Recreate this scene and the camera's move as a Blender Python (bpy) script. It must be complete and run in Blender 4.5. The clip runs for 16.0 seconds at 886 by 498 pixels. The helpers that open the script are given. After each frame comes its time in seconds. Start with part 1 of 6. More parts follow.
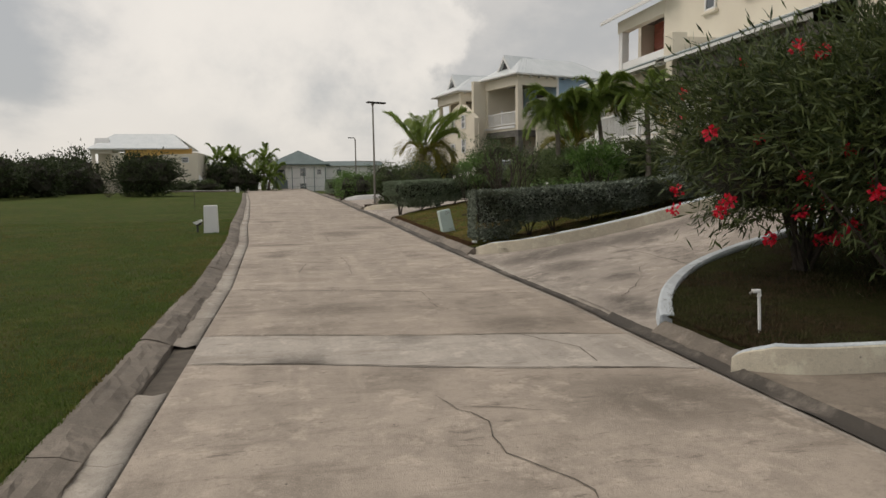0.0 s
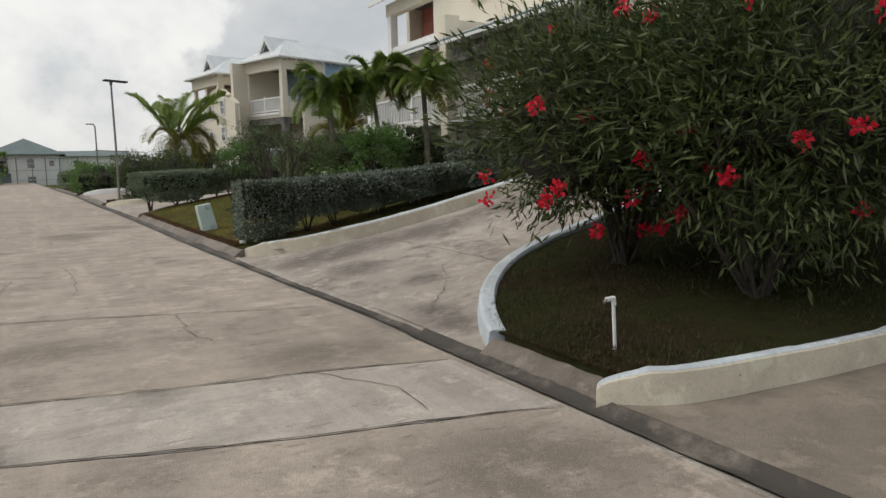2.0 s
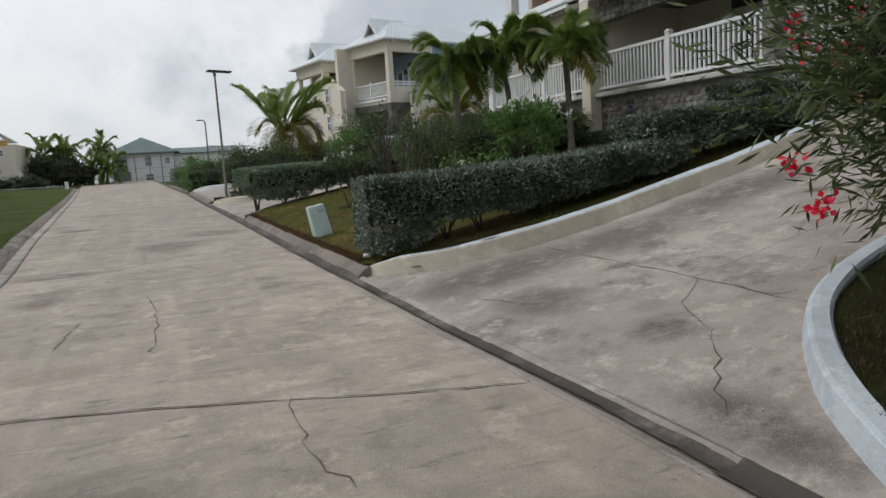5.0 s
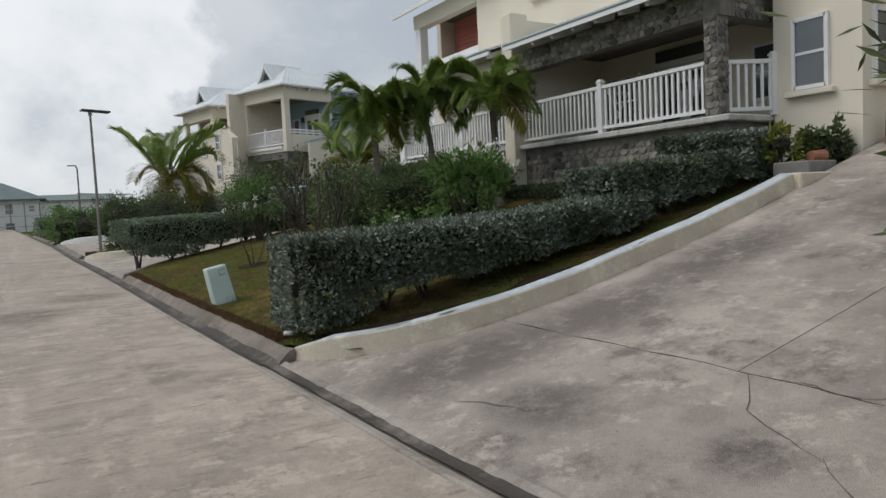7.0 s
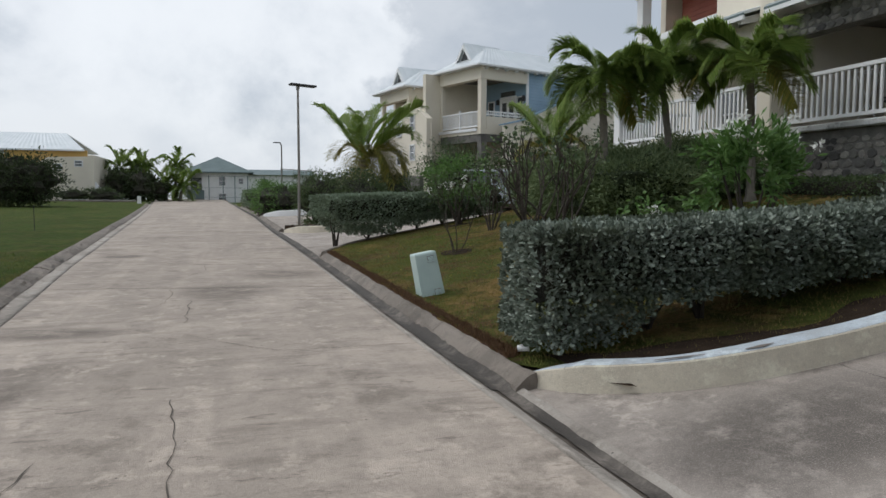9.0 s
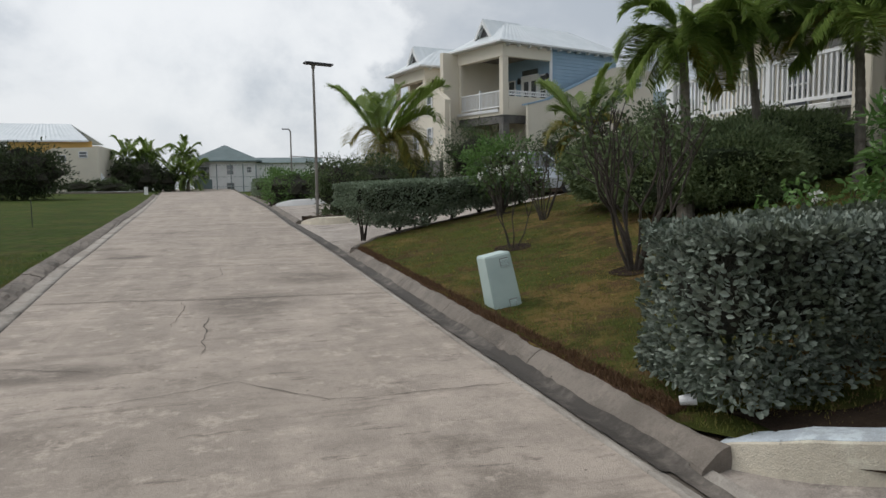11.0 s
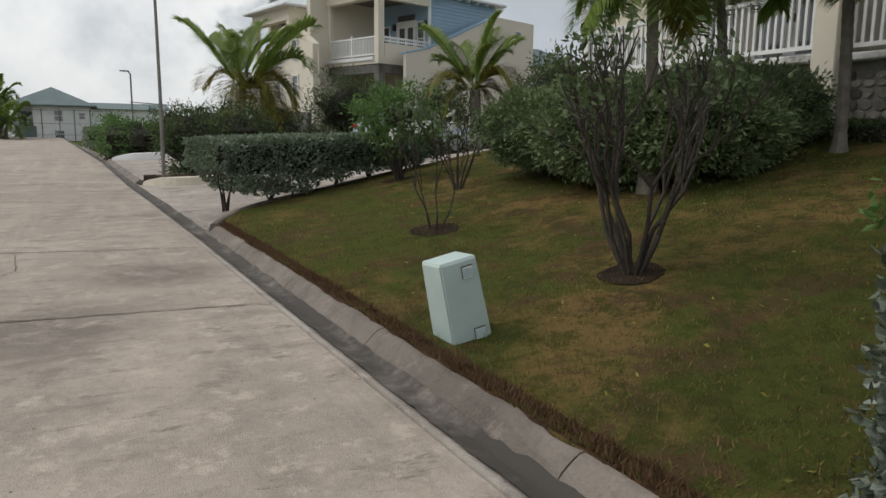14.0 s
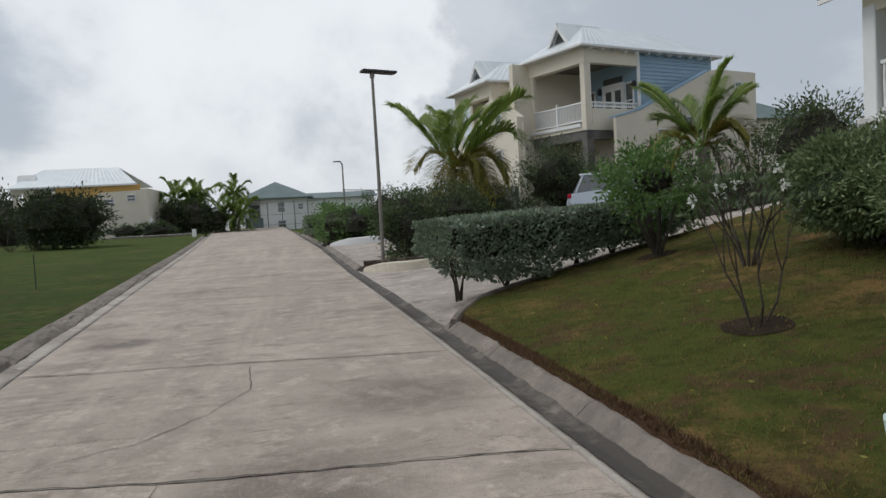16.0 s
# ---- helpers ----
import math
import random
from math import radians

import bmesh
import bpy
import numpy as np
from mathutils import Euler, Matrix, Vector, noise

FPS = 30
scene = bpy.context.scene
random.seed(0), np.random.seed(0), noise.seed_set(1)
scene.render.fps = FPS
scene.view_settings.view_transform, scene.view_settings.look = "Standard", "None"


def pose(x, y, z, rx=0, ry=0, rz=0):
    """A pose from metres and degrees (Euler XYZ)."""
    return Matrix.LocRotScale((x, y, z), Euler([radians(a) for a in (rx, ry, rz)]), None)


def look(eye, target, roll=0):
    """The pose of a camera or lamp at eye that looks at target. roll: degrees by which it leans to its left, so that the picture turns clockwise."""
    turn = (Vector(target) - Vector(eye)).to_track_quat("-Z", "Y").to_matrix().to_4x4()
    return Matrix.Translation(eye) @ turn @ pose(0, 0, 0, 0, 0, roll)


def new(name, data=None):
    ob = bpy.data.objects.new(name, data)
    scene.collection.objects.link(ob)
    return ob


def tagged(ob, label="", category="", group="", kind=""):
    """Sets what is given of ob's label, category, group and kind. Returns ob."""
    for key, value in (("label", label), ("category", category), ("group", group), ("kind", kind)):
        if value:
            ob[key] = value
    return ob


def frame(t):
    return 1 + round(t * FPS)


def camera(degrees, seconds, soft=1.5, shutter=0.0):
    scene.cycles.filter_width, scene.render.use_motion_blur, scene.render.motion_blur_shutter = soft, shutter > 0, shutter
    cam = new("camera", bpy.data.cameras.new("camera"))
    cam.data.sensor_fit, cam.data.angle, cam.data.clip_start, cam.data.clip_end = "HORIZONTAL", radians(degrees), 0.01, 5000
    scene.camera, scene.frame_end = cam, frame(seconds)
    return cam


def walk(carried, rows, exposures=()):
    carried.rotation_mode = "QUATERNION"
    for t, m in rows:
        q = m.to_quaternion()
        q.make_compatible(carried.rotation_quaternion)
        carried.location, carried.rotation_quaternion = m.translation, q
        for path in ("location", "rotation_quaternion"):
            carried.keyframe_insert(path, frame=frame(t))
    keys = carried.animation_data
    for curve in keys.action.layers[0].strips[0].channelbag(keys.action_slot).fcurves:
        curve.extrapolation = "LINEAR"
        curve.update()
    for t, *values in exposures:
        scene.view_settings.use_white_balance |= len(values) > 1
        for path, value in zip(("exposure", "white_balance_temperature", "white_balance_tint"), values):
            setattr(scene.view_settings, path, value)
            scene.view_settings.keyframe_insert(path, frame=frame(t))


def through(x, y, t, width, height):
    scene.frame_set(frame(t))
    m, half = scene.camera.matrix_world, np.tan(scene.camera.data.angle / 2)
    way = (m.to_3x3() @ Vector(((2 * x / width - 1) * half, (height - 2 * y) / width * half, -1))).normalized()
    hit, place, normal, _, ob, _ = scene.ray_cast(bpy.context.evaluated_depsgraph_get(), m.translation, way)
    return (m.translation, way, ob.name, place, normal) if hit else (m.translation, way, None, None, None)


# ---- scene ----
cam = camera(64.4, 16.0)
PATH = [
    (0, (0.167, 0.062, 1.498), (0.562, 2.013, 1.309), -0.8),
    (0.5, (0.115, 0.417, 1.462), (0.613, 2.337, 1.206), -2.0),
    (1, (0.283, 0.907, 1.474), (0.848, 2.808, 1.211), -3.5),
    (1.5, (0.37, 1.315, 1.46), (1.255, 3.082, 1.152), 0.5),
    (2, (0.55, 1.725, 1.457), (1.547, 3.443, 1.23), -1.3),
    (2.5, (0.705, 2.242, 1.501), (1.613, 4.002, 1.223), 0.3),
    (3, (0.679, 2.676, 1.528), (1.527, 4.474, 1.308), 0.1),
    (3.5, (0.797, 3.17, 1.521), (1.482, 5.028, 1.247), -3.4),
    (6, (1.11, 5.543, 1.545), (2.034, 7.302, 1.316), -3.7),
    (6.5, (1.139, 5.953, 1.564), (2.308, 7.562, 1.36), 0.7),
    (7, (1.17, 6.362, 1.596), (2.202, 8.071, 1.465), -2.7),
    (7.5, (1.266, 6.765, 1.567), (2.178, 8.541, 1.453), -3.4),
    (8, (1.197, 7.229, 1.596), (2.05, 9.036, 1.518), 0.0),
    (8.5, (1.257, 7.774, 1.566), (1.815, 9.69, 1.432), -3.8),
    (9, (1.244, 8.246, 1.547), (1.827, 10.153, 1.395), 0.3),
    (11.5, (1.007, 10.512, 1.601), (1.575, 12.419, 1.394), -1.1),
    (12, (0.929, 10.945, 1.623), (1.61, 12.81, 1.385), -2.4),
    (12.5, (1.103, 11.429, 1.608), (1.762, 13.294, 1.314), -3.8),
    (13, (1.146, 11.838, 1.628), (1.993, 13.635, 1.392), -1.0),
    (13.5, (1.317, 12.288, 1.609), (2.213, 14.055, 1.341), -2.6),
    (14, (1.423, 12.701, 1.623), (2.345, 14.447, 1.303), 0.7),
    (14.5, (1.345, 13.121, 1.647), (2.02, 14.991, 1.43), -0.1),
    (15, (1.37, 13.622, 1.645), (1.758, 15.569, 1.404), -3.1),
    (15.5, (1.347, 14.142, 1.675), (1.868, 16.064, 1.488), -0.8),
    (16, (1.276, 14.559, 1.662), (1.701, 16.51, 1.554), -3.2),
]
EXPOSE = [(0.0, -0.2, 7050, 12), (1.0, -0.05, 6900, 11), (2.0, 0.0, 6600, 10), (3.0, 0.0, 6350, 10), (6.0, -0.12, 6200, 10), (6.5, -0.08, 6250, 10), (7.5, -0.08, 6150, 10),
          (9.0, -0.04, 6050, 10), (11.5, -0.06, 6300, 10), (12.5, 0.0, 6450, 10), (13.5, 0.0, 6450, 10), (15.0, -0.1, 6200, 10), (16.0, -0.1, 6150, 10)]
walk(cam, [(t, look(eye, target, roll)) for t, eye, target, roll in PATH], EXPOSE)

# ---- light ----
world = bpy.data.worlds.new("sky")
scene.world = world
world.use_nodes = True
wn, wl = world.node_tree.nodes, world.node_tree.links
wn.clear()
SUN_ELEVATION, SUN_AZIMUTH = 50.0, -62.0   # degrees; azimuth from +y towards +x
nishita = wn.new("ShaderNodeTexSky")
nishita.sky_type = "NISHITA"
nishita.sun_disc = False
nishita.sun_elevation = radians(SUN_ELEVATION)
nishita.sun_rotation = radians(SUN_AZIMUTH)
nishita.altitude, nishita.air_density, nishita.dust_density = 20, 1.0, 3.0
sky_gain = wn.new("ShaderNodeVectorMath"); sky_gain.operation = "SCALE"; sky_gain.inputs["Scale"].default_value = 0.11
wl.new(nishita.outputs[0], sky_gain.inputs[0])
coords = wn.new("ShaderNodeTexCoord")
stretch = wn.new("ShaderNodeMapping"); stretch.inputs["Scale"].default_value = (1.0, 1.0, 1.7)
stretch.inputs["Location"].default_value = (0.35, 0.1, 0.15)
wl.new(coords.outputs["Generated"], stretch.inputs[0])


def cloud_noise(scale, detail, rough, low, high, dist=0.0):
    n = wn.new("ShaderNodeTexNoise")
    n.inputs["Scale"].default_value, n.inputs["Detail"].default_value = scale, detail
    n.inputs["Roughness"].default_value, n.inputs["Distortion"].default_value = rough, dist
    wl.new(stretch.outputs[0], n.inputs["Vector"])
    r = wn.new("ShaderNodeMapRange"); r.interpolation_type = "SMOOTHSTEP"
    r.inputs["From Min"].default_value, r.inputs["From Max"].default_value = low, high
    wl.new(n.outputs[0], r.inputs["Value"])
    return r.outputs["Result"]


def sky_mix(fac, a, b):
    m = wn.new("ShaderNodeMix"); m.data_type = "RGBA"
    for value, socket in ((fac, m.inputs[0]), (a, m.inputs[6]), (b, m.inputs[7])):
        if isinstance(value, tuple):
            socket.default_value = value
        else:
            wl.new(value, socket)
    return m.outputs[2]


veil = sky_mix(cloud_noise(1.5, 5, 0.5, 0.36, 0.60), (0.70, 0.77, 0.84, 1), (1.22, 1.22, 1.2, 1))
bank = sky_mix(cloud_noise(1.7, 10, 0.56, 0.50, 0.64, 0.25), veil, (0.68, 0.735, 0.79, 1))

# a bright break in the cloud over the road's end, and a grey bank to the right of it


def sky_math(op, a, b):
    m = wn.new("ShaderNodeMath"); m.operation = op
    for value, socket in ((a, m.inputs[0]), (b, m.inputs[1])):
        if isinstance(value, (int, float)):
            socket.default_value = value
        else:
            wl.new(value, socket)
    return m.outputs[0]


def sky_along(direction):
    d = wn.new("ShaderNodeVectorMath"); d.operation = "DOT_PRODUCT"
    d.inputs[1].default_value = direction
    wl.new(coords.outputs["Generated"], d.inputs[0])
    return d.outputs["Value"]


def sky_step(value, low, high):
    r = wn.new("ShaderNodeMapRange"); r.interpolation_type = "SMOOTHSTEP"
    r.inputs["From Min"].default_value, r.inputs["From Max"].default_value = low, high
    wl.new(value, r.inputs["Value"])
    return r.outputs["Result"]


billow = wn.new("ShaderNodeTexNoise")
billow.inputs["Scale"].default_value, billow.inputs["Detail"].default_value, billow.inputs["Roughness"].default_value = 4.2, 9, 0.6
wl.new(coords.outputs["Generated"], billow.inputs["Vector"])
wave = sky_math("MULTIPLY", sky_math("SUBTRACT", billow.outputs[0], 0.5), 0.55)
across = sky_math("ADD", sky_along((math.cos(radians(11)), -math.sin(radians(11)), -0.22)), wave)
glow = sky_step(sky_math("ADD", sky_along((0.05, 0.965, 0.26)), sky_math("MULTIPLY", wave, 0.25)), 0.955, 1.0)
bank = sky_mix(sky_math("MULTIPLY", glow, 0.85), bank, (1.36, 1.35, 1.31, 1))
grey = sky_mix(cloud_noise(3.0, 8, 0.6, 0.42, 0.66), (0.68, 0.725, 0.77, 1), (0.92, 0.94, 0.95, 1))
bank = sky_mix(sky_math("MULTIPLY", sky_step(across, -0.035, 0.02), sky_math("MULTIPLY", sky_step(sky_along((0, 0, 1)), 0.02, 0.14), 0.9)), bank, grey)
cover = wn.new("ShaderNodeMix"); cover.data_type = "RGBA"; cover.inputs[0].default_value = 0.88
wl.new(sky_gain.outputs[0], cover.inputs[6]); wl.new(bank, cover.inputs[7])
background = wn.new("ShaderNodeBackground"); background.inputs["Strength"].default_value = 0.76
wout = wn.new("ShaderNodeOutputWorld")
wl.new(cover.outputs[2], background.inputs[0]); wl.new(background.outputs[0], wout.inputs[0])

sun = new("sun", bpy.data.lights.new("sun", "SUN"))
sun.data.energy, sun.data.angle, sun.data.color = 1.5, radians(40), (1.0, 0.95, 0.88)
az, el = radians(SUN_AZIMUTH), radians(SUN_ELEVATION)
sun.matrix_world = look((0, 0, 60), (-50 * math.sin(az), -50 * math.cos(az), 60 - 50 * math.tan(el)))


# ---- materials ----
def rgb(c):
    return (*c, 1.0)


class Net:
    """A small helper for one node material with a Principled surface."""

    def __init__(self, name, rough=0.8, metal=0.0):
        self.m = bpy.data.materials.new(name)
        self.m.use_nodes = True
        self.n, self.l = self.m.node_tree.nodes, self.m.node_tree.links
        self.bsdf = self.n["Principled BSDF"]
        self.bsdf.inputs["Roughness"].default_value, self.bsdf.inputs["Metallic"].default_value = rough, metal
        self.pos = self.n.new("ShaderNodeNewGeometry").outputs["Position"]

    def put(self, value, socket):
        if isinstance(value, (int, float)):
            socket.default_value = value
        elif isinstance(value, tuple):
            socket.default_value = rgb(value) if len(value) == 3 else value
        else:
            self.l.new(value, socket)

    def scaled(self, xyz):
        m = self.n.new("ShaderNodeMapping")
        m.inputs["Scale"].default_value = xyz
        self.l.new(self.pos, m.inputs[0])
        return m.outputs[0]

    def noise(self, scale, low=0.35, high=0.65, detail=4, rough=0.55, vector=None, dist=0.0):
        t = self.n.new("ShaderNodeTexNoise")
        t.inputs["Scale"].default_value, t.inputs["Detail"].default_value = scale, detail
        t.inputs["Roughness"].default_value, t.inputs["Distortion"].default_value = rough, dist
        self.l.new(vector or self.pos, t.inputs["Vector"])
        r = self.n.new("ShaderNodeMapRange")
        r.inputs["From Min"].default_value, r.inputs["From Max"].default_value = low, high
        self.l.new(t.outputs[0], r.inputs["Value"])
        return r.outputs["Result"]

    def mix(self, fac, a, b, mode="MIX"):
        m = self.n.new("ShaderNodeMix")
        m.data_type, m.blend_type = "RGBA", mode
        self.put(fac, m.inputs[0]); self.put(a, m.inputs[6]); self.put(b, m.inputs[7])
        return m.outputs[2]

    def times(self, a, b):
        m = self.n.new("ShaderNodeMath"); m.operation = "MULTIPLY"
        self.put(a, m.inputs[0]); self.put(b, m.inputs[1])
        return m.outputs[0]

    def island(self):
        return self.n.new("ShaderNodeNewGeometry").outputs["Random Per Island"]

    def piece(self):
        return self.n.new("ShaderNodeObjectInfo").outputs["Random"]

    def color(self, value):
        self.put(value, self.bsdf.inputs["Base Color"])
        return self

    def bump(self, height, strength=0.3, distance=0.01):
        b = self.n.new("ShaderNodeBump")
        b.inputs["Strength"].default_value, b.inputs["Distance"].default_value = strength, distance
        self.l.new(height, b.inputs["Height"])
        self.l.new(b.outputs[0], self.bsdf.inputs["Normal"])
        return self


def plain(name, a, b, scale=3.0, rough=0.7, metal=0.0, fine=60.0, strength=0.15, distance=0.004):
    net = Net(name, rough, metal)
    net.color(net.mix(net.noise(scale, 0.3, 0.7), a, b))
    net.bump(net.noise(fine, 0.2, 0.8), strength, distance)
    return net.m


def leaf_material(name, a, b, c=None, rough=0.5, through=0.35):
    net = Net(name, rough)
    net.bsdf.inputs["Specular IOR Level"].default_value = 0.3
    col = net.mix(net.island(), a, b)
    if c:
        col = net.mix(net.noise(1.1, 0.46, 0.56, 8, 0.7), col, c)
    net.color(col)
    t = net.n.new("ShaderNodeBsdfTranslucent")
    net.l.new(col, t.inputs[0])
    m = net.n.new("ShaderNodeMixShader")
    m.inputs[0].default_value = through
    net.l.new(net.bsdf.outputs[0], m.inputs[1]); net.l.new(t.outputs[0], m.inputs[2])
    net.l.new(m.outputs[0], net.n["Material Output"].inputs[0])
    return net.m


def concrete_material(name, light, dark, stain, streak=True, wear=1.0, spots=()):
    net = Net(name, 0.8)
    col = net.mix(net.noise(0.55, 0.40, 0.60, 6, 0.6), light, dark)
    col = net.mix(net.times(net.noise(2.3, 0.45, 0.60, 10, 0.78), 0.55 * wear), col, tuple(v * 0.66 for v in dark))
    col = net.mix(net.times(net.noise(1.1, 0.55, 0.64, 10, 0.74), 0.8 * wear), col, stain)
    col = net.mix(net.times(net.noise(3.1, 0.54, 0.61, 9, 0.76), 0.6), col, tuple(min(v * 1.3, 0.8) for v in light))
    if streak:
        col = net.mix(net.times(net.noise(1.0, 0.51, 0.62, 7, 0.66, net.scaled((2.1, 0.13, 1))), 0.3), col, tuple(v * 1.25 for v in light))
        col = net.mix(net.times(net.noise(1.0, 0.54, 0.64, 9, 0.74, net.scaled((0.6, 2.6, 1))), 0.6), col, stain)
        col = net.mix(net.times(net.noise(1.0, 0.58, 0.63, 9, 0.78, net.scaled((2.4, 8.0, 1))), 0.7), col, tuple(v * 0.7 for v in stain))
    for x, y, z, rx, ry, tone in spots:
        local = net.n.new("ShaderNodeMapping"); local.vector_type = "TEXTURE"
        local.inputs["Location"].default_value, local.inputs["Scale"].default_value = (x, y, z), (rx, ry, 4.0)
        net.l.new(net.pos, local.inputs[0])
        far = net.n.new("ShaderNodeVectorMath"); far.operation = "LENGTH"
        net.l.new(local.outputs[0], far.inputs[0])
        soft = net.n.new("ShaderNodeMapRange"); soft.interpolation_type = "SMOOTHSTEP"
        soft.inputs["From Min"].default_value, soft.inputs["From Max"].default_value = 1.0, 0.25
        net.l.new(far.outputs["Value"], soft.inputs["Value"])
        col = net.mix(net.times(soft.outputs["Result"], net.noise(2.6, 0.32, 0.52, 9, 0.8)), col, tuple(v * tone for v in stain))
    col = net.mix(net.times(net.noise(34, 0.52, 0.70, 6, 0.72), 0.5), col, tuple(v * 0.6 for v in dark))
    col = net.mix(net.times(net.noise(130, 0.5, 0.72, 3, 0.6), 0.4), col, tuple(v * 1.35 for v in light))
    pits = net.n.new("ShaderNodeTexVoronoi")
    pits.inputs["Scale"].default_value = 8.5
    net.l.new(net.pos, pits.inputs["Vector"])
    hole = net.n.new("ShaderNodeMapRange")
    hole.inputs["From Min"].default_value, hole.inputs["From Max"].default_value = 0.085, 0.05
    net.l.new(pits.outputs["Distance"], hole.inputs["Value"])
    col = net.mix(net.times(hole.outputs["Result"], net.times(net.noise(5, 0.5, 0.6, 3), 0.85)), col, tuple(v * 0.5 for v in stain))
    net.color(net.mix(net.times(net.piece(), 0.16), col, stain))
    net.bump(net.mix(0.5, net.noise(14, 0.2, 0.8, 6, 0.7), net.noise(120, 0.2, 0.8, 3)), 0.7, 0.012)
    return net.m


def grass_ground(name, green, dry, soil):
    net = Net(name, 0.95)
    net.bsdf.inputs["Specular IOR Level"].default_value = 0.08
    col = net.mix(net.noise(0.8, 0.48, 0.60, 8, 0.7), green, dry)
    col = net.mix(net.times(net.noise(1.7, 0.51, 0.58, 8, 0.76), 0.9), col, soil)
    col = net.mix(net.times(net.noise(4.2, 0.49, 0.57, 8, 0.78), 0.75), col, tuple(v * 0.6 for v in green))
    col = net.mix(net.times(net.noise(0.33, 0.50, 0.60, 6, 0.65), 0.35), col, tuple(v * 0.62 for v in green))
    col = net.mix(net.times(net.noise(45, 0.4, 0.8, 4, 0.7), 0.45), col, tuple(v * 0.5 for v in green))
    net.color(col)
    net.bump(net.noise(70, 0.2, 0.8, 5, 0.7), 0.9, 0.03)
    return net.m


M = {}
M["road"] = concrete_material("road_concrete", (0.435, 0.366, 0.303), (0.335, 0.281, 0.23), (0.19, 0.156, 0.124), True, 1.0, ((-0.75, 23.5, 0.3, 0.6, 0.5, 0.65), (2.1, 20.0, 0.25, 0.9, 0.8, 0.9), (1.2, 18.3, 0.2, 0.9, 1.0, 0.85), (-0.4, 15.8, 0.2, 0.9, 0.4, 0.85), (-0.3, 13.7, 0.15, 0.35, 0.5, 0.8), (2.4, 6.8, 0.1, 0.8, 0.5, 0.9), (2.5, 4.3, 0.05, 0.8, 0.8, 0.9), (0.2, 10.4, 0.1, 0.5, 0.3, 1.5), (0.5, 8.0, 0.1, 0.9, 0.5, 0.95)))
M["drive"] = concrete_material("drive_concrete", (0.45, 0.39, 0.338), (0.31, 0.27, 0.232), (0.135, 0.115, 0.097), False, 1.1, ((4.3, 11.3, 0.2, 1.5, 0.9, 0.85), (5.8, 11.1, 0.4, 1.4, 0.8, 0.95), (4.1, 10.0, 0.1, 0.5, 0.7, 0.9), (7.6, 11.2, 0.9, 1.8, 0.8, 0.9), (4.3, 8.6, 0.2, 0.4, 0.35, 0.7), (3.7, 7.2, 0.1, 0.35, 0.9, 0.8), (9.5, 10.2, 1.3, 1.5, 1.2, 0.95)))
M["road_patch"] = concrete_material("pale_repair_concrete", (0.48, 0.43, 0.375), (0.40, 0.355, 0.31), (0.28, 0.24, 0.20))
M["drive_old"] = concrete_material("stained_drive_concrete", (0.27, 0.225, 0.18), (0.20, 0.165, 0.13), (0.12, 0.098, 0.078), False)
M["kerb"] = concrete_material("kerb_concrete", (0.235, 0.20, 0.165), (0.145, 0.121, 0.097), (0.065, 0.054, 0.043), False)
M["gutter"] = concrete_material("gutter_concrete", (0.42, 0.38, 0.33), (0.30, 0.26, 0.22), (0.13, 0.11, 0.09), False)
M["crack"] = plain("crack_dirt", (0.065, 0.054, 0.043), (0.12, 0.10, 0.08), 8, 0.95)
net = Net("damp_gutter_dirt", 0.85)
net.color(net.mix(net.noise(1.4, 0.48, 0.64, 9, 0.74), (0.055, 0.047, 0.039), net.mix(net.noise(9, 0.4, 0.65, 6, 0.7), (0.12, 0.103, 0.086), (0.22, 0.19, 0.16))))
net.bump(net.noise(60, 0.2, 0.8), 0.5, 0.006)
M["moss"] = net.m
M["lawn"] = grass_ground("lawn_soil", (0.07, 0.105, 0.022), (0.115, 0.125, 0.032), (0.10, 0.095, 0.035))
M["bank"] = grass_ground("bank_soil", (0.105, 0.122, 0.028), (0.27, 0.175, 0.068), (0.135, 0.082, 0.044))
# dark soil, coloured darker still to carry the oleanders' shade
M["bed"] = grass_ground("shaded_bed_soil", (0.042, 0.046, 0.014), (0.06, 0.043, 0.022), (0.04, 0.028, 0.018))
M["stain"] = concrete_material("dark_road_stain", (0.20, 0.175, 0.145), (0.14, 0.12, 0.10), (0.24, 0.205, 0.17), False)
M["edge"] = plain("dead_grass_edge", (0.12, 0.07, 0.04), (0.06, 0.036, 0.024), 9, 0.95, 0, 50, 1.0, 0.03)
M["soil"] = plain("bare_soil", (0.028, 0.02, 0.014), (0.055, 0.038, 0.026), 6, 0.95, 0, 40, 0.9, 0.03)
for key in ("soil", "edge"):
    M[key].node_tree.nodes["Principled BSDF"].inputs["Specular IOR Level"].default_value = 0.08
M["cream"] = plain("cream_render", (0.75, 0.69, 0.57), (0.69, 0.63, 0.52), 0.8, 0.85, 0, 120, 0.2)
M["cream_kerb"] = concrete_material("cream_painted_kerb", (0.66, 0.595, 0.475), (0.60, 0.54, 0.425), (0.45, 0.395, 0.31), False, 0.6)
M["blue_kerb"] = concrete_material("worn_pale_blue_paint", (0.56, 0.61, 0.65), (0.46, 0.51, 0.55), (0.36, 0.37, 0.37), False, 0.8)
M["white"] = plain("white_paint", (0.80, 0.80, 0.79), (0.72, 0.72, 0.71), 2, 0.5, 0, 80, 0.1)
M["worn_white"] = concrete_material("worn_white_paint", (0.70, 0.69, 0.66), (0.58, 0.57, 0.54), (0.16, 0.15, 0.135), False, 1.3)
